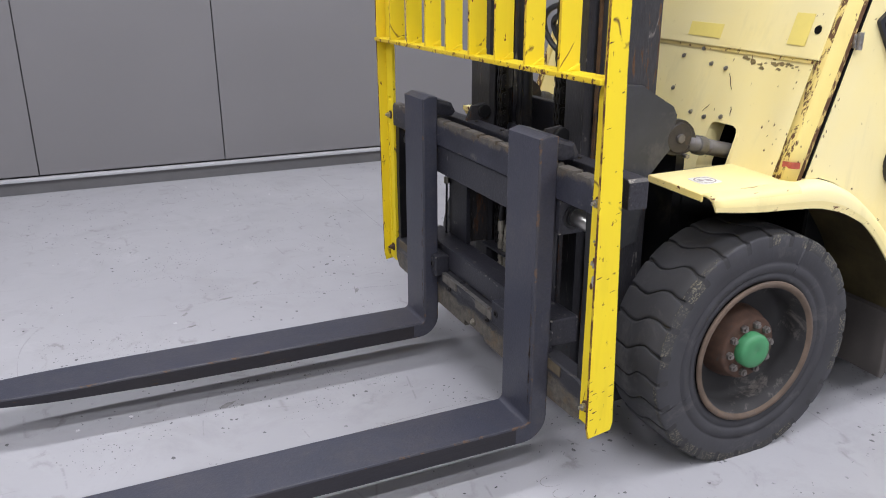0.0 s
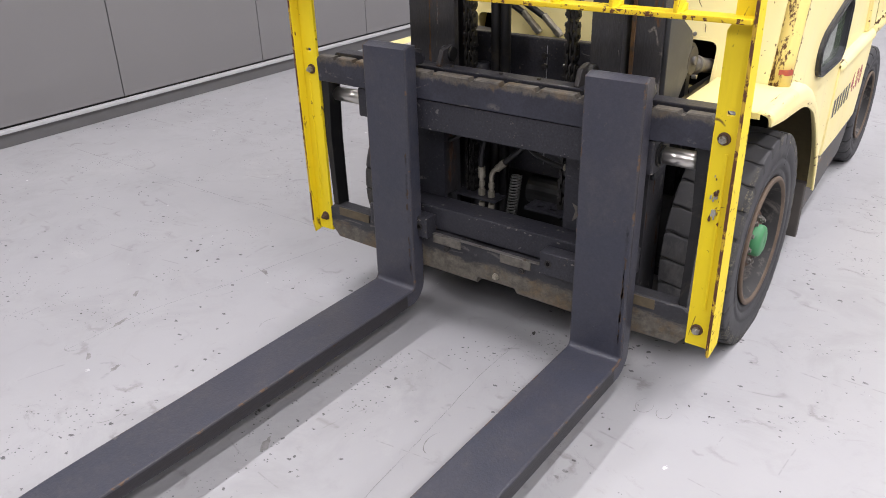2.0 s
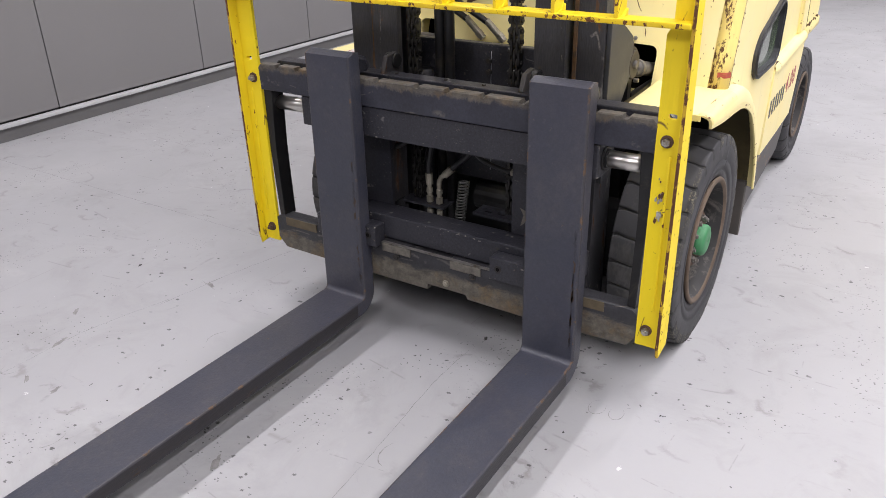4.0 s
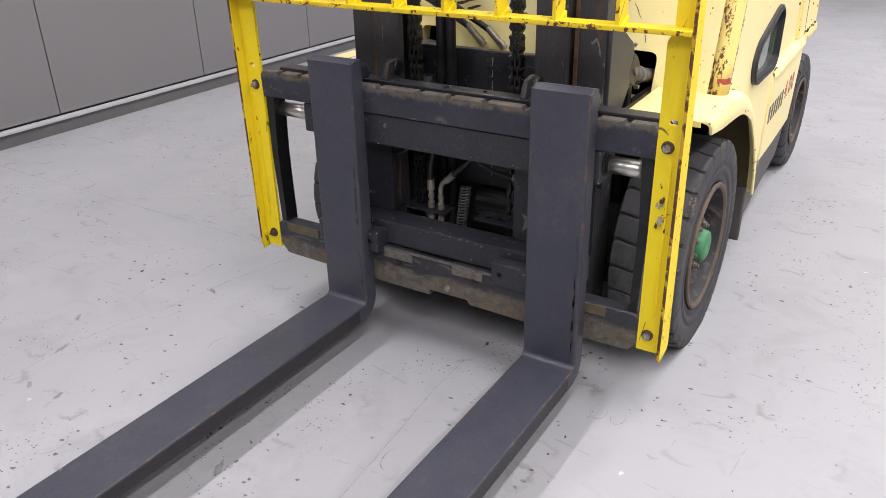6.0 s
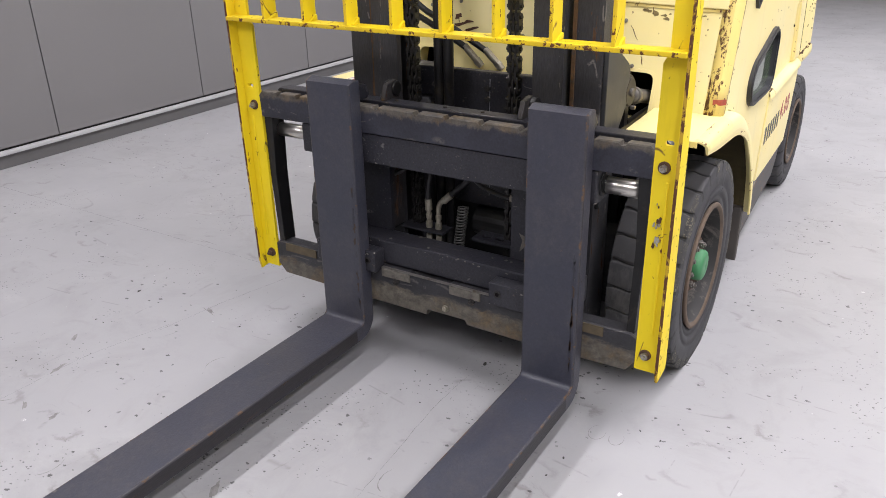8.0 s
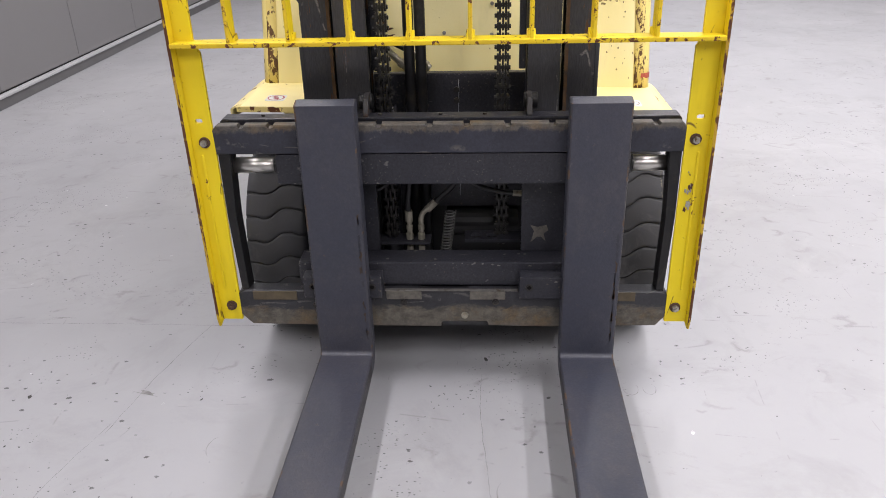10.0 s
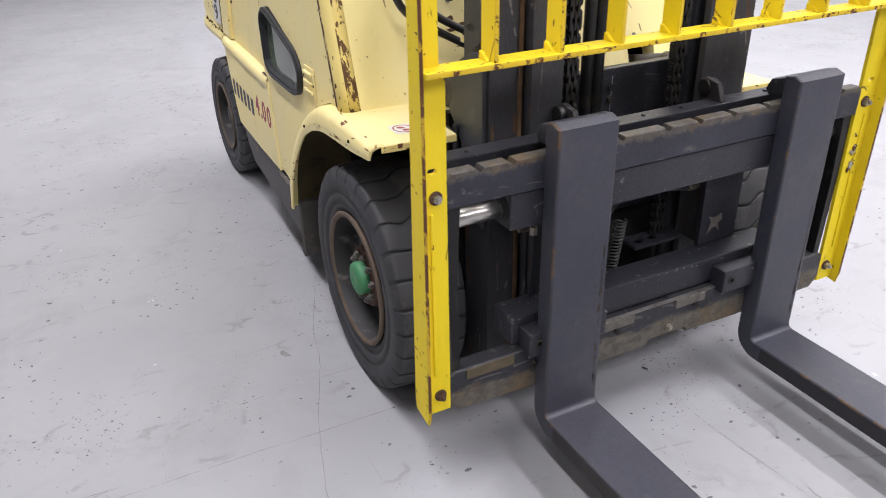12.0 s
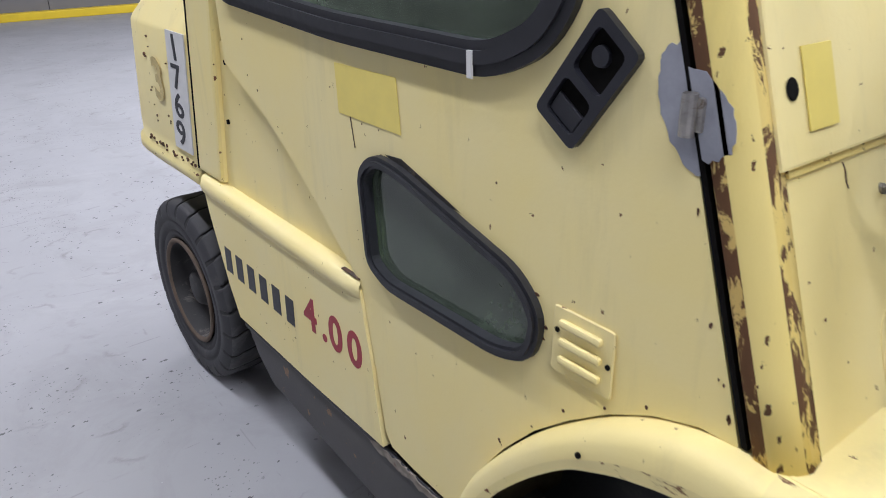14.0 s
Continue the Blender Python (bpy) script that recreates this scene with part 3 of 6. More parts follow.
X0, X1, Y0, H = -9.0, 13.4, -12.0, 4.7
fl = bmesh.new()
bmesh.ops.create_grid(fl, x_segments=8, y_segments=8, size=1, matrix=Matrix.Translation(((X0 + X1) / 2, (Y0 + 3.7) / 2, 0)) @ Matrix.Diagonal(((X1 - X0) / 2 + 0.4, (3.7 - Y0) / 2 + 0.4, 1, 1)))
floor = tagged(part("floor", fl, concrete), "pale grey sealed concrete floor with scuffs and flecks", "floor", kind="structure")

for pts, w in ((((0.345, 0.30), (0.343, 0.69), (0.350, 1.25), (0.352, 1.78), (0.36, 3.2)), 0.004),
               (((1.75, 0.53), (1.6, 0.55), (1.316, 0.605), (1.092, 0.681), (0.875, 0.759), (0.673, 0.806), (0.37, 0.913), (0.027, 1.001), (-0.278, 1.051)), 0.004),
               (((-0.95, -0.16), (-0.609, -0.135), (-0.399, -0.116), (-0.122, -0.095), (0.048, -0.10)), 0.003),
               (((-0.843, 1.138), (-0.539, 1.129), (-0.231, 1.051)), 0.003),
               (((-2.6, -2.2), (-0.9, -2.05), (1.2, -2.1), (3.0, -2.0)), 0.003)):
    bm = bmesh.new()
    path = smooth_path([(x, y, 0.0012) for x, y in pts], 10)
    rows = []
    for i, p in enumerate(path):
        d = (path[min(i + 1, len(path) - 1)] - path[max(i - 1, 0)]).normalized()
        n = Vector((-d.y, d.x, 0)) * w * random.uniform(0.05, 0.26)
        p = p + Vector((-d.y, d.x, 0)) * random.uniform(-0.002, 0.002)
        rows.append((bm.verts.new(p + n), bm.verts.new(p - n)))
    for a, b in zip(rows, rows[1:]):
        bm.faces.new((a[0], b[0], b[1], a[1]))
    part("floor_crack", bm, crack_dark, floor)

# rubber specks, smears and scrapes on the concrete
def scuff(x, y, long, wide, turn, material, ragged=0.45, seed=0):
    rnd = random.Random(int(x * 977) * 31 + int(y * 773) + seed)
    n = 13
    bm = bmesh.new()
    ring = []
    for i in range(n):
        q = 2 * math.pi * i / n
        u, v = (long * math.cos(q) * rnd.uniform(1 - ragged, 1 + ragged), wide * math.sin(q) * rnd.uniform(1 - ragged, 1 + ragged))
        ring.append(bm.verts.new((x + u * math.cos(turn) - v * math.sin(turn), y + u * math.sin(turn) + v * math.cos(turn), 0.0011)))
    bm.faces.new(ring)
    return part("floor_scuff", bm, material, floor)


def rub(x, y, r, a0, a1, w, material):
    """A ragged curved rub mark."""
    rnd = random.Random(int(x * 997) * 17 + int(y * 991))
    bm = bmesh.new()
    rows = []
    for i in range(15):
        q, f = a0 + (a1 - a0) * i / 14, math.sin(math.pi * (i + 0.3) / 14.6)
        h = w * f * rnd.uniform(0.2, 1.0)
        rr = r + rnd.uniform(-0.12, 0.12) * w
        rows.append([bm.verts.new((x + k * math.cos(q), y + 0.7 * k * math.sin(q), 0.0010)) for k in (rr - h, rr + h)])
    for a, b in zip(rows, rows[1:]):
        bm.faces.new((a[0], b[0], b[1], a[1]))
    return part("floor_scuff", bm, material, floor)


SPECKS = ((1.328, 1.811), (1.152, 1.712), (1.111, 1.661), (0.882, 1.534), (0.638, 1.327), (0.687, 1.456), (0.654, 1.477), (0.641, 1.252), (0.035, 1.384), (-0.010, 1.403), (-0.082, 1.102), (-0.131, 1.232), (1.359, 1.119), (1.356, 1.071), (0.487, 1.058), (0.769, 1.322), (-0.139, 1.714), (-0.346, 1.332), (-0.348, 1.286), (-0.677, 1.318), (-0.008, 1.759), (-0.757, 0.715), (-0.732, 0.831), (-0.107, 0.808), (-0.176, -0.541), (-0.268, -0.531), (0.049, -0.688), (0.035, -0.753), (0.559, -0.954), (0.164, -0.949), (1.122, 1.695), (2.086, 1.255), (-0.155, -1.0))
for i, (x, y) in enumerate(SPECKS):
    rnd = random.Random(i)
    scuff(x, y, rnd.uniform(0.0030, 0.0065), rnd.uniform(0.0014, 0.0032), rnd.uniform(0, 3.1), scuff_dark)
for i in range(14):
    rnd = random.Random(700 + i)
    scuff(-0.09 + rnd.gauss(0, 0.05), 0.015 + rnd.gauss(0, 0.04), rnd.uniform(0.0015, 0.0045), rnd.uniform(0.001, 0.0028), rnd.uniform(0, 3.1), scuff_dark)
for x, y, long, wide, turn in ((-0.104, 1.385, 0.011, 0.006, 0.4), (0.137, -0.112, 0.011, 0.006, 0.2)):
    scuff(x, y, long, wide, turn, scuff_dark, 0.3)
for x, y, long, wide, turn in ((0.772, 0.896, 0.028, 0.010, 0.3), (-0.075, 0.999, 0.03, 0.007, 1.2), (-0.776, 0.215, 0.034, 0.011, 0.5), (-0.805, 0.903, 0.026, 0.009, 0.3), (-0.63, 1.143, 0.03, 0.009, 0.2), (-0.473, 1.281, 0.024, 0.008, 0.7), (-0.819, 1.039, 0.024, 0.008, 1.0), (0.394, 1.531, 0.06, 0.0016, 1.5), (-0.079, 1.014, 0.05, 0.0014, 1.3), (0.383, 1.552, 0.045, 0.0014, 1.7)):
    scuff(x, y, long, wide, turn, scuff_soft)
for x, y, r, a0, a1, w in ((-0.334, 0.679, 0.05, 0.3, 2.6, 0.003), (-0.798, 1.137, 0.045, 2.0, 4.4, 0.003), (-0.50, -0.183, 0.055, 0.8, 3.2, 0.003), (-0.952, 0.71, 0.05, 3.4, 5.6, 0.003), (-0.021, -0.58, 0.035, 0.2, 5.4, 0.002), (-0.022, -0.64, 0.03, 1.0, 5.8, 0.002)):
    rub(x, y, r, a0, a1, w, scuff_soft)
for x, y, long, wide, turn in ((1.354, 1.235, 0.007, 0.004, 0.4), (1.351, 1.251, 0.005, 0.003, 1.0)):
    scuff(x, y, long, wide, turn, fleck_white)

# long panelled wall with skirting
north = tagged(part("wall_north", prism([(X0, wall_y(X0) + 0.006), (X1, wall_y(X1) + 0.006), (X1, wall_y(X1) + 0.25), (X0, wall_y(X0) + 0.25)], 0, H, "z"), joint_dark), "dark grey panelled hall wall", "wall", kind="structure")
PITCH = 1.195
k0 = math.floor((X0 - 0.92) / PITCH)
for k in range(k0, 11):
    a, b = 0.955 + k * PITCH + 0.004, 0.955 + (k + 1) * PITCH - 0.004
    a, b = max(a, X0), min(b, X1)
    if b - a < 0.1:
        continue
    part("panel", prism([(a, wall_y(a) - 0.018), (b, wall_y(b) - 0.018), (b, wall_y(b) + 0.004), (a, wall_y(a) + 0.004)], 0.118, H - 0.02, "z", 0.002, seg=1), panel_grey, north)
sk = tagged(part("baseboard", prism([(X0, wall_y(X0) - 0.028), (X1, wall_y(X1) - 0.028), (X1, wall_y(X1) + 0.004), (X0, wall_y(X0) + 0.004)], 0.0, 0.0885, "z", 0.004), skirt_grey), "grey skirting with a pale top strip along the wall", "skirting", kind="structure")
part("top_strip", prism([(X0, wall_y(X0) - 0.068), (X1, wall_y(X1) - 0.068), (X1, wall_y(X1) - 0.022), (X0, wall_y(X0) - 0.022)], 0.089, 0.110, "z", 0.004), strip_white, sk)


def far_x(y):
    return 12.0 + 0.17 * y


east = tagged(part("wall_east", prism([(far_x(-14), -14), (far_x(4), 4), (far_x(4) + 0.3, 4), (far_x(-14) + 0.3, -14)], 0, H, "z"), joint_dark), "grey panelled far hall wall", "wall", kind="structure")
for k in range(-13, 4):
    a, b = k * 1.2 + 0.005, k * 1.2 + 1.195
    part("panel", prism([(far_x(a) - 0.02, a), (far_x(b) - 0.02, b), (far_x(b) - 0.003, b), (far_x(a) - 0.003, a)], 0.0, H - 0.02, "z", 0.002, seg=1), panel_grey, east)
tagged(part("kerb", prism([(far_x(-14) - 0.16, -14), (far_x(4) - 0.16, 4), (far_x(4) - 0.024, 4), (far_x(-14) - 0.024, -14)], 0, 0.10, "z", 0.01), kerb_yellow), "yellow painted kerb along the far wall", "kerb", kind="structure")
# unseen walls and ceiling added to close the hall, toned for bounced light
tagged(part("closing_wall_west", box((X0 - 0.25, Y0 - 0.3, 0), (X0, 3.9, H)), wall_pale), "plain pale closing wall, added out of view", "wall", kind="structure")
tagged(part("closing_wall_south", box((X0, Y0 - 0.25, 0), (X1, Y0, H)), wall_pale), "plain pale closing wall, added out of view", "wall", kind="structure")
tagged(part("ceiling", box((X0 - 0.3, Y0 - 0.3, H), (X1 + 0.6, 4.2, H + 0.2)), ceiling_white), "pale closing ceiling, added out of view", "ceiling", kind="structure")

lamp_glow, nt_, b_ = nodes_of("lamp_diffuser")
b_.inputs["Emission Color"].default_value = (0.97, 0.98, 1.0, 1)
b_.inputs["Emission Strength"].default_value = 6.0
lamp_shell = plain("lamp_housing", (0.5, 0.5, 0.5), 0.5)
for x, y in LAMPS:
    e = tagged(new("ceiling_lamp"), "long white ceiling lamp", "lamp", "ceiling lamps")
    e.location = (x, y, LAMP_Z)
    part("housing", box((-1.25, -0.06, 0.03), (1.25, 0.06, 0.11), 0.015), lamp_shell, e)
    part("suspension_rod", box((-0.012, -0.012, 0.12), (0.012, 0.012, H - LAMP_Z)), lamp_shell, e)
    part("diffuser", box((-1.22, -0.05, 0.012), (1.22, 0.05, 0.03)), lamp_glow, e)
    ld = bpy.data.lights.new("lamp_light", "AREA")
    ld.shape, ld.size, ld.size_y, ld.energy, ld.color = "RECTANGLE", 2.4, 0.06, LAMP_POWER, (0.99, 0.945, 0.985)
    lo = new("lamp_light", ld)
    lo.parent = e

# ---------------------------------------------------------------- the forklift truck
truck = tagged(new("forklift"), "worn yellow forklift truck with dark grey forks on concrete", "forklift")


def tyre_mesh(R, w, lugs, rim_r, groove, wave, width=0.0032, seed=0.0, crumbs=False):
    """A solid tyre round the y axis: square shoulders, thin wavy cross grooves, ribbed sidewalls."""
    bm = bmesh.new()
    h = w / 2
    c = 0.009 if crumbs else 0.018
    wall = [(-h + 0.030, rim_r - 0.004), (-h + 0.012, rim_r + 0.008), (-h + 0.006, rim_r + 0.028), (-h + 0.010, rim_r + 0.031), (-h + 0.004, rim_r + 0.036), (-h, rim_r + 0.060), (-h + 0.005, rim_r + 0.064), (-h + 0.001, rim_r + 0.069), (-h + 0.001, R - 0.034), (-h + 0.32 * c, R - c), (-h + 0.66 * c, R - 0.45 * c)]
    prof = [(a, r, 0) for a, r in wall]
    tread = 25
    for i in range(tread):
        u = -1 + 2 * i / (tread - 1)
        prof.append((u * (h - c), R - 0.001 - 0.004 * abs(u) ** 4, 1))
    prof += [(-a, r, 0) for a, r in wall[::-1]]
    step = 2 * math.pi / lugs
    g = width / (R * step)
    phases = (-g, -0.7 * g, 0.7 * g, g, 0.14, 0.30, 0.45, 0.60, 0.74, 0.87)
    rows = []
    for u, r, on in prof:
        row = []
        s = max(-1.0, min(1.0, u / h))
        bend = wave * (1 / (1 + math.exp(-7 * s)) - 0.5) + 0.07 * math.sin(s * 5.5 + seed)
        fade = max(0.0, 1 - abs(s) ** 6) if on else (0.35 if r > R - 0.025 else 0.0)
        edge = abs(s) ** 5 if groove else 0.0
        for i in range(lugs):
            jit = 0.05 * noise.noise((s * 4, i * 1.7, seed))
            for k, p in enumerate(phases):
                p = p * (1 + 2.2 * edge) if k < 4 else p
                a = (i + p + bend + (jit if on else 0.05 * noise.noise((4 * (1 if u > 0 else -1), i * 1.7, seed)))) * step
                lug = math.sin(math.pi * max(0.0, min(1.0, p))) if k > 3 else 0.0
                rr = r - (groove * (fade + 1.3 * edge * (1 if r > R - 0.036 else 0)) if k in (1, 2) else 0.0) + ((0.0016 * lug + noise.noise((u * 22, a * R * 25, seed)) * 0.0013) if on else 0)
                row.append(bm.verts.new((rr * math.cos(a), u, rr * math.sin(a))))
        rows.append(row)
    n = len(rows[0])
    m = len(phases)
    top = len(wall) + tread - 1
    for k, (r0, r1) in enumerate(zip(rows, rows[1:])):
        on = prof[k][2] or prof[k + 1][2]
        for i in range(n):
            j = (i + 1) % n
            f = bm.faces.new((r0[i], r0[j], r1[j], r1[i]))
            cut = groove and i % m < 3 and (on or prof[k][1] > R - 0.022)
            f.smooth = not cut
            f.material_index = 2 if cut else 1 if on else 0
            if crumbs and not cut and top - 1 <= k <= top + 2 and noise.noise((i * 0.05, k * 0.3, seed)) > -0.05:
                f.material_index = 3
    return bm


nut_steel = plain("dull_nut_steel", (0.24, 0.22, 0.20), 0.5, 0.6, 0.45, 50, second=(0.10, 0.075, 0.055))
TYRE = [rubber, tread_rubber, groove_shade_rubber, crumb_rubber]


def hexagon(centre, r, depth, axis, bm=None):
    c = Vector(centre)
    d = {"x": Vector((1, 0, 0)), "y": Vector((0, 1, 0)), "z": Vector((0, 0, 1))}[axis]
    return rod(c, c + d * depth, r, 6, bm)


def front_wheel(s):
    w = part("front_wheel", tyre_mesh(0.352, 0.215, 27, 0.205, 0.0038, 0.36, 0.0028, 0.4 * s, s < 0), TYRE, truck, "black solid tyre with wavy cross grooves on a rusty rim")
    w.location = (0.562, 0.595 * s, 0.346 if s > 0 else 0.334)
    w.rotation_euler = (0, 0.11, 0 if s > 0 else math.pi)
    bm = lathe([(0.094, 0.207), (0.102, 0.213), (0.107, 0.210), (0.108, 0.200), (0.100, 0.193)], 64, closed=False)
    part("rim_flange", bm, rim_edge, w, "rust-brown rim flange", True)
    bm = lathe([(0.100, 0.193), (0.070, 0.186), (0.040, 0.183), (0.012, 0.180), (0.004, 0.165), (0.002, 0.11)], 64, closed=False)
    part("rim", bm, rim_paint, w, "dusty dark rim dish", True)
    part("hub", lathe([(0.0, 0.112), (0.030, 0.108), (0.048, 0.100), (0.066, 0.096), (0.072, 0.090), (0.072, 0.0)], 40, closed=False), rust_iron, w, "rust-brown wheel hub", True)
    for k in range(10):
        a = 2 * math.pi * k / 10
        c = (0.073 * math.cos(a), 0.071, 0.073 * math.sin(a))
        bm = hexagon(c, 0.0115, 0.012, "y")
        rod((c[0], 0.080, c[2]), (c[0], 0.089, c[2]), 0.0065, 8, bm)
        part("wheel_nut", bm, nut_steel, w)
    part("hub_cap", lathe([(0.068, 0.052), (0.094, 0.052), (0.102, 0.048), (0.106, 0.038), (0.107, 0.006), (0.1055, 0.004), (0.1055, 0.0)], 36, closed=False), green_cap, w, "green domed hub cap", True)
    return w


def rear_wheel(s):
    w = part("rear_wheel", tyre_mesh(0.294, 0.165, 22, 0.165, 0.0055, 0.4, 0.003, 2.0 + s), TYRE, truck, "worn black rear tyre")
    w.location = (2.535, 0.560 * s, 0.291)
    w.rotation_euler = (0, 0.2, 0 if s > 0 else math.pi)
    part("rim_flange", lathe([(0.070, 0.166), (0.077, 0.172), (0.081, 0.169), (0.081, 0.160), (0.074, 0.155)], 56, closed=False), rim_edge, w, "dull worn rim edge", True)
    part("rim", lathe([(0.074, 0.155), (0.05, 0.152), (0.02, 0.149), (0.0, 0.13), (-0.01, 0.09), (-0.005, 0.0)], 56, closed=False), rim_paint, w, smooth=True)
    part("hub", lathe([(-0.01, 0.075), (0.03, 0.066), (0.055, 0.05), (0.060, 0.03), (0.060, 0.0)], 28, closed=False), rim_paint, w, smooth=True)
    for k in range(8):
        a = 2 * math.pi * k / 8
        part("wheel_nut", hexagon((0.098 * math.cos(a), -0.008, 0.098 * math.sin(a)), 0.011, 0.016, "y"), rim_paint, w)
    return w


# ---- forks
def fork(yc, name="fork"):
    w, t, x0, zt, tip = 0.168, 0.055, -0.058, 0.150, -1.62
    ri, ro = 0.016, 0.074
    out = [(x0, 0.955), (x0 + t * 0.5, 0.966), (x0 + t, 0.960)]
    out += [(x0 + t, 0.20)]
    for k in range(9):
        a = k / 8 * math.pi / 2
        out.append((x0 + t - ro + ro * math.cos(a), zt - t + ro - ro * math.sin(a)))
    out += [(-0.55, zt - t), (-0.95, zt - t + 0.006), (-1.30, zt - 0.036), (tip + 0.02, zt - 0.018), (tip, zt - 0.010), (tip + 0.008, zt)]
    for k in range(7):
        a = k / 6 * math.pi / 2
        out.append((x0 - ri + ri * math.sin(a), zt + ri - ri * math.cos(a)))
    bm = slab(out, yc - w / 2, yc + w / 2, 0.006)
    for x in (-0.10, -1.20, -1.28, -1.36, -1.44, -1.52, -1.58):
        bmesh.ops.bisect_plane(bm, geom=bm.verts[:] + bm.edges[:] + bm.faces[:], plane_co=(x, 0, 0), plane_no=(1, 0, 0))
    # the blade narrows towards its tip
    for v in bm.verts:
        if v.co.x < -1.2:
            k = (-1.2 - v.co.x) / 0.42
            v.co.y = yc + (v.co.y - yc) * (1 - 0.45 * k * k)
    f = part(name, bm, fork_grey, truck, "matt dark blue-grey forged fork", edge=fork_edge)
    # flanks and underside of the blade are darker and browner
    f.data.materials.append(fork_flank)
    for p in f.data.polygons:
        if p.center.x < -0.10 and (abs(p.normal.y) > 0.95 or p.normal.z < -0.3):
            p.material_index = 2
    rnd = random.Random(int(yc * 100))
    for k in range(16):
        z = rnd.uniform(0.20, 0.62)
        o = [(yc - w / 2 + 0.014 + rnd.uniform(-0.002, 0.004) + 0.0035 * math.cos(q) * rnd.uniform(0.4, 1.2), z + 0.022 * math.sin(q) * rnd.uniform(0.4, 1.2)) for q in [2 * math.pi * i / 9 for i in range(9)]]
        part("rust_run", prism(o, x0 - 0.0004, x0 + 0.001, "x"), fork_edge if k % 3 else rust_run, f)
    part("upper_hook", prism([(x0 + t - 0.002, 0.955), (0.060, 0.935), (0.075, 0.905), (0.062, 0.888), (0.03, 0.893), (x0 + t - 0.002, 0.893)], yc - 0.062, yc + 0.062, "y", 0.012), black_worn, f)
    part("lower_hook", prism([(x0 + t - 0.002, 0.33), (0.012, 0.33), (0.012, 0.21), (x0 + t - 0.002, 0.20)], yc - 0.060, yc + 0.060, "y", 0.006), black_worn, f)
    return f


fork(0.328)
fork(-0.425)


# ---- load guard: two angle posts, a flat rail and upright flats
def backrest():
    top = 1.78
    g = part("load_guard", box((-0.050, -0.7305, 1.112), (0.012, 0.7305, 1.125), 0.003), [guard_yellow, guard_edge], truck, "bright yellow load guard with chipped rusty edges")
    for p in g.data.polygons:
        if p.normal.x < -0.5:
            p.material_index = 1
    part("top_rail", box((-0.050, -0.7305, top), (0.012, 0.7305, top + 0.013), 0.003), guard_yellow, g)
    for s in (1, -1):
        bm = pierced([(0.666 * s, 0.245), (0.731 * s, 0.245), (0.731 * s, top), (0.680 * s, top), (0.680 * s, 1.116), (0.666 * s, 1.09)],
                     [rounded([(0.690 * s, 0.893), (0.712 * s, 0.893), (0.712 * s, 0.906), (0.690 * s, 0.906)], 0.006, 3)], -0.004, 0.007, "x")
        if s < 0:
            bmesh.ops.reverse_faces(bm, faces=bm.faces)
        post = part("post", bm, [guard_yellow, guard_edge], g, "yellow steel angle post, rust along its edge")
        bm = prism([(-0.030, 0.262), (-0.024, 0.230), (0.042, 0.240), (0.048, 0.262), (0.012, 1.15), (0.008, top), (-0.040, top), (-0.040, 1.15)], 0.7315 * s, 0.740 * s, "y", 0.002, seg=1)
        fl_ = part("flange", bm, [guard_yellow, post_edge], post)
        for p in fl_.data.polygons:
            if p.normal.x < -0.5 or abs(p.normal.z) > 0.5:
                p.material_index = 1
        # knocks and rust on the outer face
        rnd = random.Random(31 + s)
        for k in range(26):
            z = rnd.choice((rnd.uniform(0.27, 0.45), rnd.uniform(0.55, 1.25)))
            front, rear = -0.031 - 0.010 * (z - 0.262), 0.046 - 0.0405 * (z - 0.262)
            x = rnd.choice((front + rnd.uniform(0.002, 0.010), rear - rnd.uniform(0.002, 0.010), rnd.uniform(front + 0.01, rear - 0.01)))
            u, v = rnd.uniform(0.002, 0.009), rnd.uniform(0.0006, 0.0022)
            o = [(max(front + 0.001, min(rear - 0.001, x + u * math.cos(q) * rnd.uniform(0.4, 1.2))), z + v * math.sin(q) * rnd.uniform(0.4, 1.3) + 0.25 * u * math.cos(q)) for q in [2 * math.pi * i / 9 for i in range(9)]]
            part("rust_nick", prism(o, 0.7392 * s, 0.7405 * s, "y"), lip_rust if k % 3 else rust_streak, fl_)
        # pressed rib down the post
        part("rib", box((-0.009, 0.706 * s - 0.004, 0.36), (-0.003, 0.706 * s + 0.004, 0.80), 0.003), guard_yellow, post)
        for k in range(15 if s < 0 else 0):
            rnd = random.Random(80 + k)
            y, z, r = -0.690 + rnd.uniform(-0.009, 0.009), 0.69 + rnd.uniform(-0.07, 0.06), rnd.uniform(0.0015, 0.0045)
            o = [(y + r * math.cos(q) * rnd.uniform(0.5, 1.2), z + 2.2 * r * math.sin(q) * rnd.uniform(0.5, 1.2)) for q in [2 * math.pi * i / 9 for i in range(9)]]
            part("flaked_patch", prism(o, -0.0084 - 0.00006 * k, -0.0040, "x"), scraped_primer if k % 3 else lip_rust, post)
        for z in (0.836, 0.296):
            bl = part("bolt", rod((-0.026, 0.694 * s, z), (-0.017, 0.694 * s, z), 0.005, 10, hexagon((-0.018, 0.694 * s, z), 0.0105, 0.011, "x")), bolt_zinc if z > 0.5 or s < 0 else rust_iron, post)
            part("washer", lathe([(-0.004, 0.0165), (-0.0075, 0.0160), (-0.0085, 0.0120), (-0.0085, 0.0)], 20, "x", (0, 0.694 * s, z), closed=False), rust_iron, bl, "rusty washer")
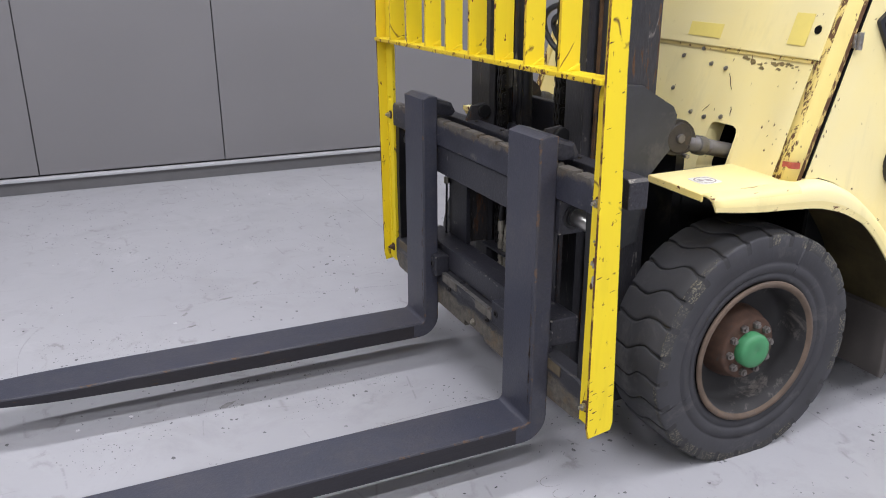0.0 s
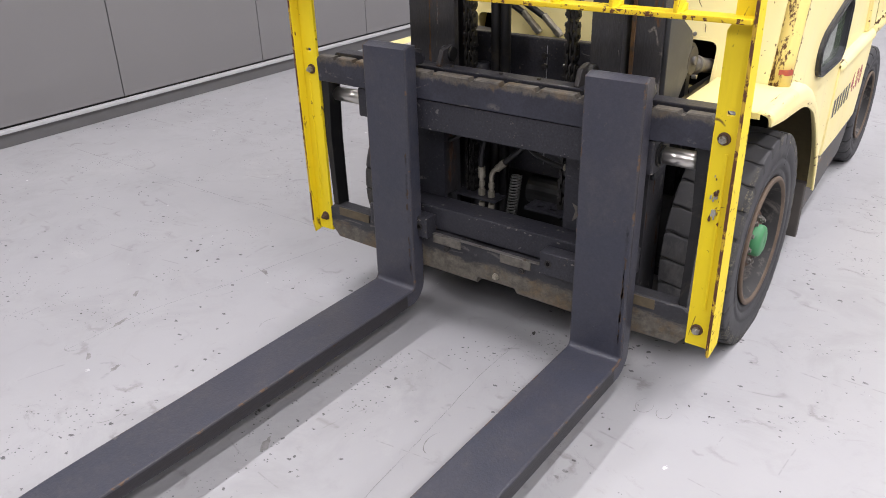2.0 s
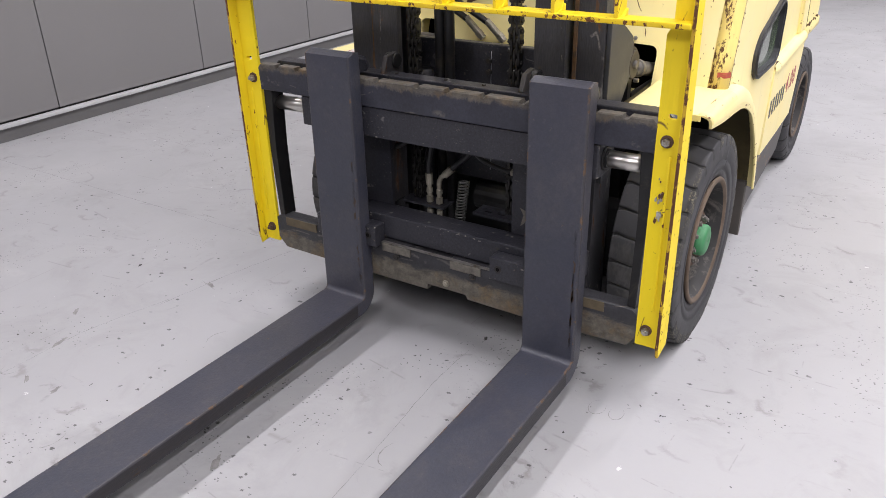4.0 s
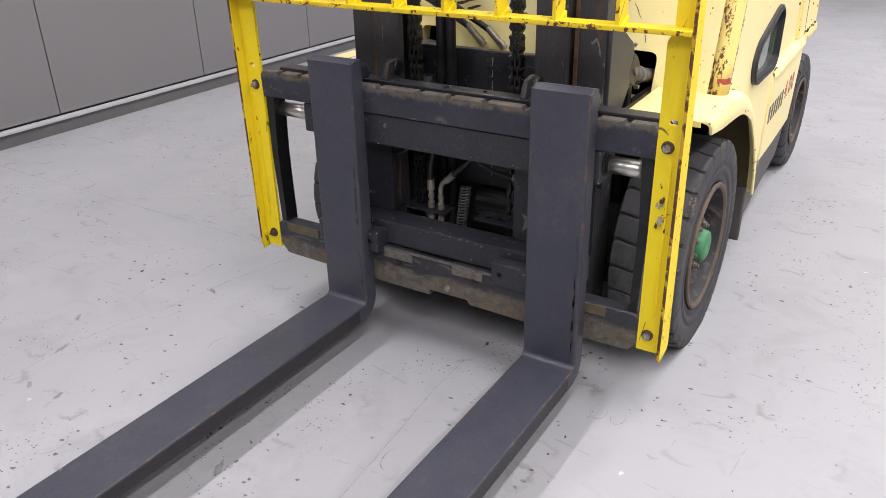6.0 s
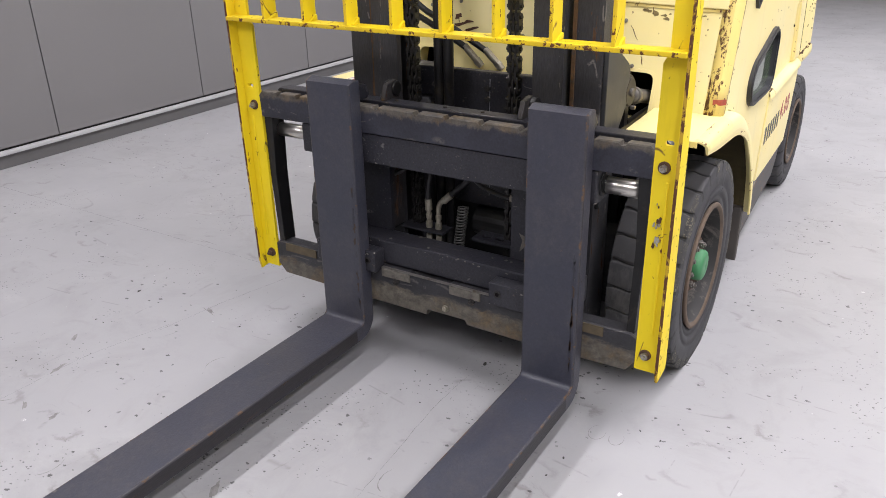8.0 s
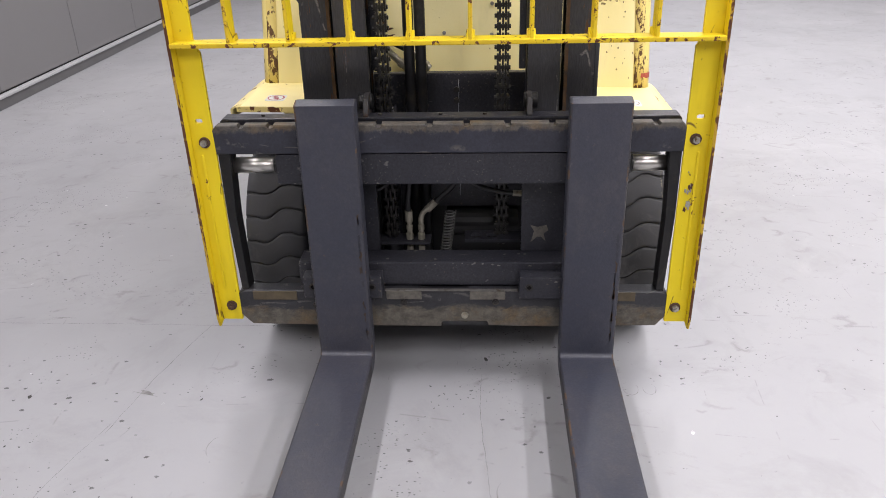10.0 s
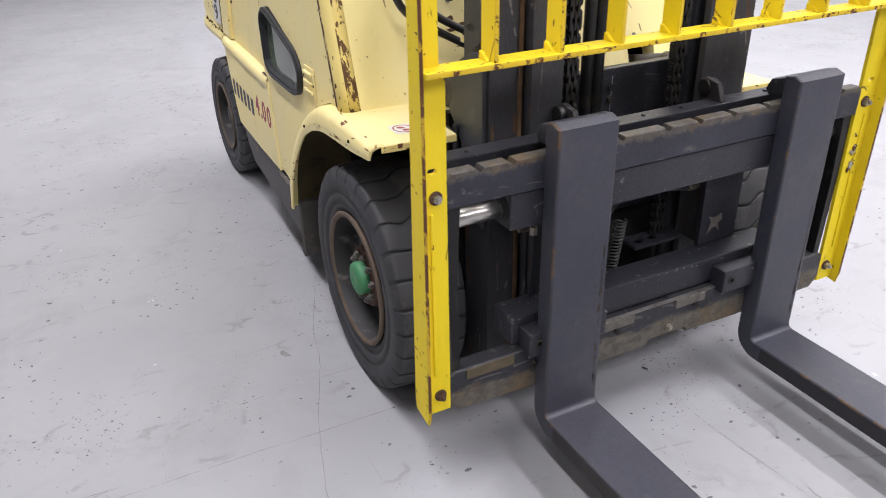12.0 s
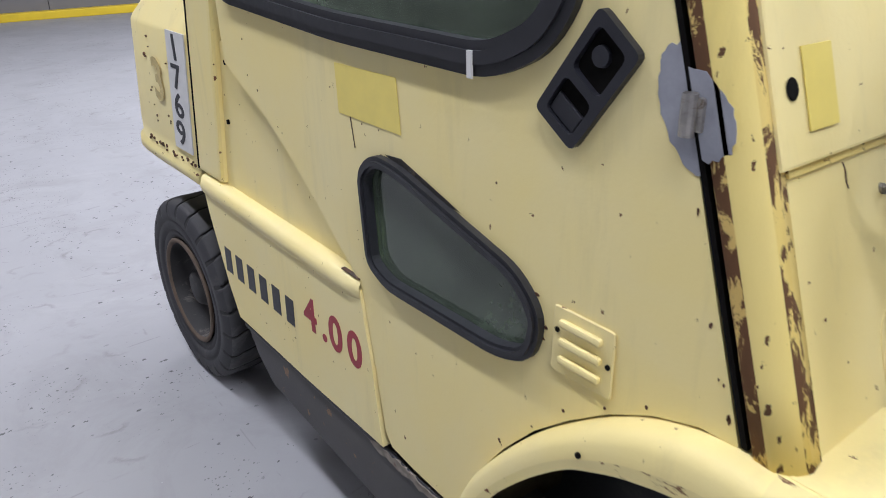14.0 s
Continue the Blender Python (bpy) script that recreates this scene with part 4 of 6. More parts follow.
    for k in range(8):
        y = 0.569 - 0.1605 * k
        bm = box((-0.047, y - 0.005, 1.124), (0.010, y + 0.005, top + 0.002), 0.0015, 1)
        up = part("upright", bm, [guard_yellow, guard_edge], g)
        for p in up.data.polygons:
            if p.normal.x < -0.7:
                p.material_index = 1
        part("weld", prism([(-0.030, 1.124), (0.008, 1.124), (0.008, 1.142), (0.0, 1.142)], y - 0.012, y + 0.012, "y", 0.004), guard_yellow, up)
    return g


backrest()


# ---- carriage with side shift
def carriage():
    c = new("carriage")
    c.parent = truck
    c["label"] = "worn black fork carriage with scraped edges"
    # upper fork bar with locating notches
    top = [(-0.665, 0.80), (0.665, 0.80), (0.668, 0.872), (0.655, 0.886)]
    for y in (0.585, 0.50, 0.30, 0.19, 0.045, -0.06, -0.175, -0.30, -0.50, -0.585):
        top += [(y + 0.010, 0.886), (y + 0.008, 0.874), (y - 0.008, 0.874), (y - 0.010, 0.886)]
    top += [(-0.655, 0.886), (-0.668, 0.872)]
    ub = part("upper_bar", prism(top, -0.006, 0.028, "x", 0.003, seg=1), [bar_worn, bar_worn], c, "black notched fork bar, scraped on top")
    for p in ub.data.polygons:
        if p.normal.z > 0.3 and p.center.z > 0.86:
            p.material_index = 1
    part("shift_housing", box((0.000, -0.522, 0.703), (0.085, 0.497, 0.7975), 0.006), black_worn, c, edge=edge_bare)
    for s in (1, -1):
        y1 = 0.501 if s > 0 else 0.526
        part("housing_end", sided(lathe([(0.45, 0.034), (y1, 0.034), (y1 + 0.002, 0.032), (y1 + 0.002, 0.0262), (y1 + 0.008, 0.0262), (y1 + 0.010, 0.022)], 28, "y", (0.045, 0, 0.750)), s), grease_black, c, "rod gland")
        part("chrome_rod", rod((0.045, 0.47 * s, 0.750), (0.045, 0.668 * s, 0.750), 0.0235, 32), chrome, c, "bright chrome side shift rod", True)
        part("rod_collar", rod((0.045, (0.652 if s > 0 else 0.636) * s, 0.750), (0.045, 0.664 * s, 0.750), 0.027, 24), grease_black, c)
        # side bar, slightly bowed
        bm = prism([(0.632, 0.345), (0.655, 0.335), (0.664, 0.60), (0.664, 0.81), (0.628, 0.81), (0.638, 0.60)], 0.004, 0.060, "x", 0.003)
        part("side_bar", sided(bm, s), grease_black, c)
        # lower clamp blocks
        y0, y1 = (0.206, 0.450) if s > 0 else (-0.486, -0.215)
        cl = part("lower_clamp", box((-0.030, y0, 0.338), (0.021, y1, 0.411), 0.004), black_worn, c, edge=edge_bare)
        for yb in (y0 + 0.03, y1 - 0.03):
            bm = rod((-0.0295, yb, 0.378), (-0.0325, yb, 0.378), 0.012, 18)
            part("clamp_bolt", bm, black_scraped, cl)
            part("bolt_socket", hexagon((-0.0330, yb, 0.378), 0.007, 0.002, "x"), seam_shade_black, cl)
    # lower fork bar: bevelled ends, a step out of its underside
    low = [(-0.668, 0.262), (-0.640, 0.228), (-0.320, 0.224), (-0.122, 0.224), (-0.120, 0.246), (0.026, 0.246), (0.028, 0.220), (0.34, 0.224), (0.635, 0.226), (0.668, 0.262), (0.668, 0.338), (0.650, 0.350), (0.10, 0.350), (0.09, 0.344), (-0.05, 0.344), (-0.06, 0.350), (-0.650, 0.350), (-0.668, 0.338)]
    lb = part("lower_bar", prism(low, -0.004, 0.048, "x", 0.004, seg=1), [low_worn, low_worn], c, "scraped lower fork bar, black paint worn to bare metal")
    for y in (0.142, -0.118):
        part("pad_edge", box((-0.009, y - 0.055, 0.322), (-0.002, y + 0.055, 0.350), 0.002), pad_beige, c, "bare beige slide pad")
    part("bright_slot", box((-0.0075, -0.212, 0.3510), (0.006, 0.200, 0.3535), 0.0008), steel, c)
    for y in (0.55, -0.50):
        part("worn_pad", box((-0.0075, y - 0.07, 0.318), (-0.0045, y + 0.07, 0.348), 0.001), pad_ochre, c)
    for y, z in ((0.143, 0.312), (-0.143, 0.315), (-0.047, 0.265), (0.42, 0.30), (-0.43, 0.30)):
        bm = rod((-0.005, y, z), (-0.010, y, z), 0.011, 16)
        hexagon((-0.016, y, z), 0.007, 0.008, "x", bm)
        part("bar_screw", bm, black_scraped if z > 0.27 else brass_steel, c)
    # inner (fixed) carriage
    part("rear_bar", prism([(-0.676, 0.800), (0.676, 0.800), (0.676, 0.868), (0.668, 0.876), (-0.668, 0.876), (-0.676, 0.868)], 0.092, 0.150, "x", 0.004), black_worn, c, edge=edge_bare)
    for y in (0.55, 0.20, -0.11, -0.42, 0.02):
        part("stop_pin", rod((0.12, y, 0.870), (0.12, y, 0.881), 0.006, 10), black_scraped, c)
    part("lower_sill", box((0.022, -0.470, 0.356), (0.112, 0.472, 0.437), 0.006), black_worn, c, edge=edge_bare)
    for s in (1, -1):
        part("roller_plate", prism([(0.10, 0.44), (0.185, 0.44), (0.185, 0.915), (0.170, 0.932), (0.12, 0.925), (0.10, 0.88)], 0.232 * s, 0.248 * s, "y", 0.003), black_rust, c)
        part("carriage_web", prism([(0.222 * s, 0.44), (0.366 * s, 0.44), (0.366 * s, 0.72), (0.222 * s, 0.72)], 0.096, 0.110, "x"), black_worn, c)
        part("roller_boss", rod((0.165, 0.225 * s, 0.905), (0.165, 0.266 * s, 0.905), 0.024, 20, bevel=0.004), grease_black, c)
        part("bearing_strip", prism([(0.34 * s, 0.30), (0.37 * s, 0.30), (0.37 * s, 0.70), (0.34 * s, 0.70)], 0.100, 0.112, "x"), black_rust, c)
    pipe = part("grease_pipe", tube([(0.088, 0.376, 0.437), (0.088, 0.375, 0.52), (0.088, 0.372, 0.645)], 0.0042, 8), black_worn, c, "thin pipe beside the carriage plate")
    part("pipe_nut", hexagon((0.088, 0.372, 0.628), 0.0105, 0.022, "z"), brass_steel, pipe)
    patch = [(-0.252, 0.470), (-0.262, 0.508), (-0.250, 0.530), (-0.272, 0.522), (-0.300, 0.530), (-0.306, 0.512), (-0.292, 0.500), (-0.298, 0.474), (-0.284, 0.490), (-0.270, 0.488)]
    part("bare_patch", prism(patch, 0.0948, 0.0958, "x"), pad_beige, c, "bare patch where the paint flaked off")
    return c


carriage()


# ---- mast
chain_grease = plain("oily_chain_steel", (0.042, 0.040, 0.038), 0.32, 0.5, 0.5, 30)


def chain(y, parent, z0, z1):
    """A leaf chain: pairs of plates on pins."""
    bm = bmesh.new()
    z, k, pitch, xc = z0, 0, 0.030, 0.215
    while z < z1:
        for yy in ((y - 0.019, y - 0.004, y + 0.011) if k % 2 else (y - 0.012, y + 0.005)):
            prism(rounded([(xc - 0.013, z - 0.012), (xc + 0.013, z - 0.012), (xc + 0.013, z + 0.042), (xc - 0.013, z + 0.042)], 0.014, 3), yy, yy + 0.006, "y", bm=bm)
        rod((xc, y - 0.024, z), (xc, y + 0.024, z), 0.0065, 8, bm)
        z += pitch
        k += 1
    return part("lift_chain", bm, chain_grease, parent, "greasy black leaf chain")


def channel(y0, y1, x0, x1, lip, s, z0, z1):
    """A rolled channel, its open side inward."""
    o = [(x0, y1), (x0, y0), (x0 + lip, y0), (x0 + lip, y1 - lip * 0.8), (x1 - lip, y1 - lip * 0.8), (x1 - lip, y0), (x1, y0), (x1, y1)]
    bm = prism(o, z0, z1, "z", 0.003, seg=1)
    return sided(bm, s)


def mast():
    m = new("mast")
    m.parent = truck
    m["label"] = "black greasy two-stage mast with rusty channels"
    for s in (1, -1):
        part("outer_channel", channel(0.345, 0.432, 0.215, 0.345, 0.022, s, 0.10, 2.05), mast_grey, m)
        part("inner_channel", channel(0.236, 0.330, 0.185, 0.300, 0.022, s, 0.12, 2.10), mast_grey, m)
        part("channel_edge", box((0.208, 0.348 * s - 0.006, 0.15), (0.214, 0.348 * s + 0.004, 2.0)), rust_streak, m)
        br = part("tilt_bracket", prism([(0.225, 1.068), (0.290, 1.062), (0.345, 1.030), (0.400, 1.000), (0.415, 0.975), (0.402, 0.880), (0.335, 0.815), (0.31, 0.62), (0.225, 0.60)], 0.433 * s, 0.447 * s, "y", 0.003), plate_olive, m, "dark grey steel bracket plate")
        chain(0.195 if s > 0 else -0.162, m, 0.42, 2.0)
        part("chain_guide", box((0.235, 0.222 * s - 0.010, 0.98), (0.262, 0.222 * s + 0.010, 2.0), 0.004), black_worn, m)
    cm = part("cross_member", box((0.315, -0.335, 0.500), (0.345, 0.335, 0.952), 0.005), black_worn, m, "black cross plate between the mast rails")
    for y, z in ((-0.02, 0.90), (-0.02, 0.865), (0.05, 0.80)):
        part("member_bolt", hexagon((0.305, y, z), 0.010, 0.012, "x"), black_scraped, cm)
    part("lower_tie", box((0.30, -0.335, 0.12), (0.36, 0.335, 0.22), 0.006), black_worn, m)
    for y in (0.083, 0.118):
        part("lift_pipe", rod((0.245, y, 0.20), (0.245, y, 2.0), 0.0165, 18), grease_black, m, smooth=True)
    part("lift_cylinder", rod((0.275, -0.265, 0.16), (0.275, -0.265, 2.0), 0.032, 22), black_worn, m, smooth=True)
    part("lift_cylinder", rod((0.275, 0.200, 0.16), (0.275, 0.200, 0.86), 0.032, 22), black_worn, m, smooth=True)
    for y in (0.136, 0.098):
        # hose couplings above and below their bracket
        for z in (0.436, 0.362):
            bm = lathe([(z, 0.008), (z + 0.002, 0.0120), (z + 0.022, 0.0120), (z + 0.024, 0.0085), (z + 0.034, 0.0085), (z + 0.036, 0.0108), (z + 0.050, 0.0108), (z + 0.052, 0.008), (z + 0.064, 0.008)], 10, "z", (0.19, y, 0))
            part("hose_coupling", bm, brass_steel, m, "dull steel hydraulic coupling")
    part("coupling_bracket", box((0.165, 0.068, 0.427), (0.240, 0.235, 0.435), 0.002), black_worn, m)
    part("mast_hose", tube([(0.19, 0.137, 0.53), (0.19, 0.138, 0.57), (0.20, 0.132, 0.63), (0.22, 0.12, 0.72), (0.24, 0.115, 0.85)], 0.009), hose_rubber, m)
    part("hose_sleeve", rod((0.19, 0.136, 0.50), (0.19, 0.1372, 0.538), 0.0125, 12), brass_steel, m)
    part("mast_hose", tube([(0.192, 0.060, 0.556), (0.194, 0.03, 0.585), (0.20, -0.01, 0.625), (0.22, -0.05, 0.70)], 0.009), hose_rubber, m)
    part("hose_elbow", tube([(0.19, 0.098, 0.498), (0.19, 0.097, 0.513), (0.19, 0.090, 0.530), (0.191, 0.075, 0.545), (0.192, 0.060, 0.557)], 0.0085, 10, 6), brass_steel, m)
    part("hose_sleeve", rod((0.1912, 0.077, 0.541), (0.193, 0.048, 0.568), 0.0125, 12), brass_steel, m)
    # protective spring
    pts = [(0.19 + 0.017 * math.cos(a * 0.62), 0.024 - 0.024 * a / 170 + 0.017 * math.sin(a * 0.62), 0.362 + a * 0.00103) for a in range(0, 171)]
    part("coil_spring", tube(pts, 0.0025, 6, 0), spring_wire, m, "bright coiled hose spring")
    part("paint_drip", tube([(0.3148, -0.026, 0.54), (0.3146, -0.028, 0.62), (0.3148, -0.025, 0.74), (0.3147, -0.027, 0.93)], 0.0013, 6), primer_grey, m)
    part("axle_tube", rod((0.33, -0.22, 0.44), (0.33, 0.02, 0.44), 0.05, 20), grease_black, m)
    part("slotted_bracket", pierced([(0.165, -0.045), (0.235, -0.045), (0.235, -0.225), (0.165, -0.225)], [rounded([(0.185, -0.065), (0.215, -0.065), (0.215, -0.10), (0.185, -0.10)], 0.01), rounded([(0.185, -0.115), (0.215, -0.115), (0.215, -0.15), (0.185, -0.15)], 0.01)], 0.436, 0.446, "z"), black_worn, m)
    part("carriage_hose", tube([(0.17, -0.01, 0.70), (0.15, -0.06, 0.66), (0.14, -0.10, 0.638), (0.14, -0.16, 0.622), (0.14, -0.20, 0.618)], 0.008), hose_rubber, m)
    part("hose_fitting", rod((0.14, -0.196, 0.618), (0.14, -0.262, 0.615), 0.0105, 8), brass_steel, m)
    part("carriage_hose", tube([(0.14, 0.37, 0.622), (0.14, 0.30, 0.618), (0.14, 0.25, 0.622), (0.145, 0.20, 0.645), (0.16, 0.15, 0.69)], 0.008), hose_rubber, m)
    part("hose_fitting", rod((0.14, 0.325, 0.619), (0.14, 0.385, 0.623), 0.0105, 8), brass_steel, m)
    # warning label, old grease shield and yellow tag on the outer channel
    wl = part("warning_label", box((0.245, 0.4325, 1.226), (0.322, 0.4345, 1.330)), white_film, m, "white warning label with dark marks")
    part("label_mark", prism([(0.262, 1.246), (0.300, 1.244), (0.294, 1.258), (0.284, 1.252), (0.274, 1.262)], 0.4346, 0.4352, "y"), ink_black, wl)
    part("label_bar", box((0.256, 0.4346, 1.285), (0.310, 0.4352, 1.293)), ink_black, wl)
    ear = [(0.318, 1.120), (0.322, 1.160), (0.305, 1.192), (0.280, 1.200), (0.252, 1.190), (0.236, 1.150), (0.240, 1.105), (0.262, 1.080), (0.290, 1.072), (0.276, 1.100), (0.282, 1.128), (0.300, 1.132)]
    part("grease_shield", prism(ear, 0.4325, 0.4385, "y", 0.002), plate_olive, m, "dull grey worn patch plate")
    part("side_hose", tube([(0.350, 0.456, 0.86), (0.352, 0.457, 0.78), (0.372, 0.458, 0.70), (0.381, 0.457, 0.625)], 0.008), hose_rubber, m)
    for x, z in ((0.381, 0.590), (0.356, 0.600)):
        bm = rod((x, 0.457, z - 0.025), (x, 0.457, z + 0.030), 0.0065, 12)
        hexagon((x, 0.457, z - 0.012), 0.0095, 0.016, "z", bm)
        part("side_fitting", bm, nut_steel, m)
    part("fitting_plate", box((0.340, 0.446, 0.560), (0.395, 0.470, 0.568), 0.001), black_worn, m)
    part("yellow_tag", box((0.346, 0.424, 1.070), (0.372, 0.428, 1.086)), ink_ochre, m)
    return m


mast()


# ---- chassis
for side in (1, -1):
    front_wheel(side)
    rear_wheel(side)


def chassis():
    c = part("chassis", box((0.47, -0.42, 0.16), (2.30, 0.42, 0.62), 0.01), grease_black, truck, "black chassis under the body")
    part("front_axle", rod((0.570, -0.50, 0.342), (0.570, 0.50, 0.342), 0.10, 24), grease_black, c)
    for s in (1, -1):
        part("axle_drum", rod((0.570, 0.40 * s, 0.342), (0.570, 0.492 * s, 0.342), 0.185, 32), grease_black, c)
    # black sheet added to stand for the dark void behind the mast
    part("dark_front_sheet", box((0.44, -0.43, 0.18), (0.47, 0.43, 0.86)), grease_black, c)
    part("rear_axle", box((2.40, -0.47, 0.24), (2.55, 0.47, 0.40), 0.02), grease_black, c)
    part("steer_frame", box((2.28, -0.40, 0.26), (2.80, 0.40, 0.72), 0.02), grease_black, c)
    return c


chassis()


racked[0] = True


def cowl_x(z):
    return 0.62 + 0.317 * (z - 0.88)


def lean(bm, shift=0.0):
    """Turns an upright plate (drawn near x = 0) into the raked plane of the cowl."""
    for v in bm.verts:
        v.co.x += cowl_x(v.co.z) + shift
    return bm


def side_y(x):
    return 0.674 - 0.026 * max(0.0, x - 1.2)


def fair(bm, s):
    """Follows the inward taper of the body side, y given as depth behind its skin."""
    for v in bm.verts:
        v.co.y = side_y(v.co.x) + v.co.y
    return sided(bm, s)


ARCH_OUT = [(0.600, 0.853), (0.660, 0.853), (0.720, 0.848), (0.785, 0.828), (0.848, 0.794), (0.915, 0.745), (0.980, 0.688), (1.045, 0.615), (1.100, 0.540), (1.135, 0.45), (1.152, 0.357)]
ARCH_IN = [(0.330, 0.813), (0.463, 0.797), (0.610, 0.788), (0.700, 0.779), (0.785, 0.756), (0.840, 0.732), (0.890, 0.703), (0.970, 0.628), (1.043, 0.539), (1.095, 0.445), (1.122, 0.357)]


def fender(s):
    """Flat step in front, then an arch that runs down behind the wheel; rolled outer lip."""
    bm = bmesh.new()
    outer = [(0.312, 0.853), (0.45, 0.854)] + ARCH_OUT
    po = smooth_path([(x, 0, z) for x, z in outer], 4)
    pi = smooth_path([(x, 0, z) for x, z in ARCH_IN], 4)
    # lip edge resampled by its length
    acc = [0.0]
    for a, b in zip(pi, pi[1:]):
        acc.append(acc[-1] + (b - a).length)
    def lip_at(t):
        d = t * acc[-1]
        k = max(i for i in range(len(acc)) if acc[i] <= d + 1e-9)
        k = min(k, len(pi) - 2)
        return pi[k].lerp(pi[k + 1], (d - acc[k]) / (acc[k + 1] - acc[k]))
    tot = [0.0]
    for a, b in zip(po, po[1:]):
        tot.append(tot[-1] + (b - a).length)
    rows, base = [], 0.672
    for i, a in enumerate(po):
        b = lip_at(tot[i] / tot[-1])
        d = (b - a)
        at = lambda k: a + d * k
        flat = max(0.0, min(1.0, (0.74 - a.x) / 0.2))
        y_in = base - 0.010 - 0.06 * flat
        sec = [(a, y_in), (a, base + 0.008), (at(0.05), base + 0.026), (at(0.16), base + 0.039), (at(0.34), base + 0.045), (at(0.70), base + 0.046), (at(1.0), base + 0.045),
               (at(1.0), base + 0.039), (at(0.70), base + 0.039), (at(0.36), base + 0.037), (at(0.22), base + 0.030), (at(0.12), base + 0.016), (at(0.10), y_in)]
        rows.append([bm.verts.new((p.x, y, p.z)) for p, y in sec])
    n = len(rows[0])
    for r0, r1 in zip(rows, rows[1:]):
        for k in range(n):
            f = bm.faces.new((r0[k], r1[k], r1[(k + 1) % n], r0[(k + 1) % n]))
            f.smooth = k not in (5, 6, 12)
            f.material_index = 1 if k in (1, 2, 3) and r0[0].co.x < 0.62 or k in (5, 6) else 0
    bm.faces.new(rows[0])
    bm.faces.new(rows[-1][::-1])
    f = part("fender", sided(bm, s), [cream, cream_lip], truck, "cream yellow fender with chipped rolled lip")
    # tread plate of the step, up to the raked cowl
    bm = prism([(0.308, 0.476), (0.612, 0.468), (0.612, 0.676), (0.308, 0.680)], 0.844, 0.8545, "z", 0.003)
    st = part("step_plate", sided(bm, s), cream, f, edge=cream_lip)
    part("step_front_edge", sided(box((0.303, 0.478, 0.836), (0.3075, 0.690, 0.8540), 0.001), s), cream_rust, f)
    bm = prism(rounded([(0.370, 0.553), (0.440, 0.553), (0.440, 0.617), (0.370, 0.617)], 0.012, 3), 0.8540, 0.8556, "z")
    sticker = part("warning_sticker", sided(bm, s), white_film, st, "white warning sticker with a ringed sign")
    ring = bmesh.new()
    N = 28
    vs = [[ring.verts.new((0.405 + 1.12 * r * math.cos(2 * math.pi * k / N), (0.585 + r * math.sin(2 * math.pi * k / N)) * s, 0.8560)) for k in range(N)] for r in (0.028, 0.0238)]
    for k in range(N):
        ring.faces.new((vs[0][k], vs[0][(k + 1) % N], vs[1][(k + 1) % N], vs[1][k]))
    part("sticker_ring", ring, ink_red if s > 0 else ink_faded, st)
    bm = prism([(0.385, 0.575), (0.396, 0.572), (0.402, 0.584), (0.394, 0.592), (0.386, 0.588)], 0.8550, 0.8561, "z")
    prism([(0.408, 0.577), (0.420, 0.582), (0.424, 0.594), (0.414, 0.600), (0.407, 0.590)], 0.8550, 0.8561, "z", bm=bm)
    part("sticker_bars", sided(bm, s), ink_red if s > 0 else ink_faded, st)
    for x, z, d in ((0.86, 0.748, 0.0045), (0.463, 0.824, 0.005)) if s > 0 else ():
        part("lip_hole", sided(rod((x, 0.7185, z), (x, 0.7215, z), d, 14), s), seam_shade_black, f)
    # inside of the wheel well
    bm = bmesh.new()
    rows = []
    for p in smooth_path([(x, 0, z - 0.004) for x, z in [(0.40, 0.83), (0.60, 0.835)] + ARCH_OUT[2:]], 3):
        rows.append([bm.verts.new((p.x - 0.012, y, p.z)) for y in (0.430, 0.690)])
    for a, b in zip(rows, rows[1:]):
        bm.faces.new((a[0], b[0], b[1], a[1]))
    bmesh.ops.solidify(bm, geom=bm.faces[:], thickness=0.004)
    part("wheel_well", sided(bm, s), well_dirt, f, "dirt-stained inner wheel well")
    part("inner_well", sided(box((0.47, 0.424, 0.40), (1.13, 0.432, 0.84)), s), grease_black, f)
    part("mud_flap", sided(prism([(1.112, 0.38), (1.148, 0.385), (1.148, 0.17), (1.135, 0.150), (1.116, 0.16)], 0.500, 0.690, "y", 0.006), s), flap_rubber, f, "black rubber mud flap")
    return f


for side in (1, -1):
    fender(side)

# ---- raked cowl between the pillars, with its two openings
hole = lambda s: rounded([(0.335 * s, 0.802), (0.335 * s, 0.957), (0.452 * s, 0.957), (0.452 * s, 0.802)], 0.030, 4)
cw_ = pierced([(-0.640, 0.785), (0.640, 0.785), (0.640, 1.158), (-0.640, 1.158)], [hole(1), hole(-1)], -0.006, 0.006, "x")
cowl = part("cowl", lean(cw_), cream, truck, "cream yellow raked front cowl with rust cracks")
part("upper_cowl", lean(prism([(-0.640, 1.160), (0.640, 1.160), (0.640, 1.50), (-0.640, 1.50)], -0.016, 0.006, "x", 0.004)), cream, cowl)
part("cowl_seam", lean(box((-0.010, -0.62, 1.150), (-0.0065, 0.62, 1.160))), cream_rust, cowl)
for s in (1, -1):
    part("opening_lip", lean(pierced(inset(hole(s), -0.008), [inset(hole(s), 0.003)], -0.007, 0.055, "x")), cream, cowl)
    part("grommet", lean(lathe([(-0.0185, 0.010), (-0.0175, 0.0115), (-0.0170, 0.004)], 18, "x", (0, 0.606 * s, 1.236))), seam_shade_black, cowl)
    part("old_label", lean(box((-0.0185, 0.552 * s - 0.030, 1.192), (-0.0170, 0.552 * s + 0.030, 1.274))), tape_yellow, cowl, "bright yellow patch where a label was")
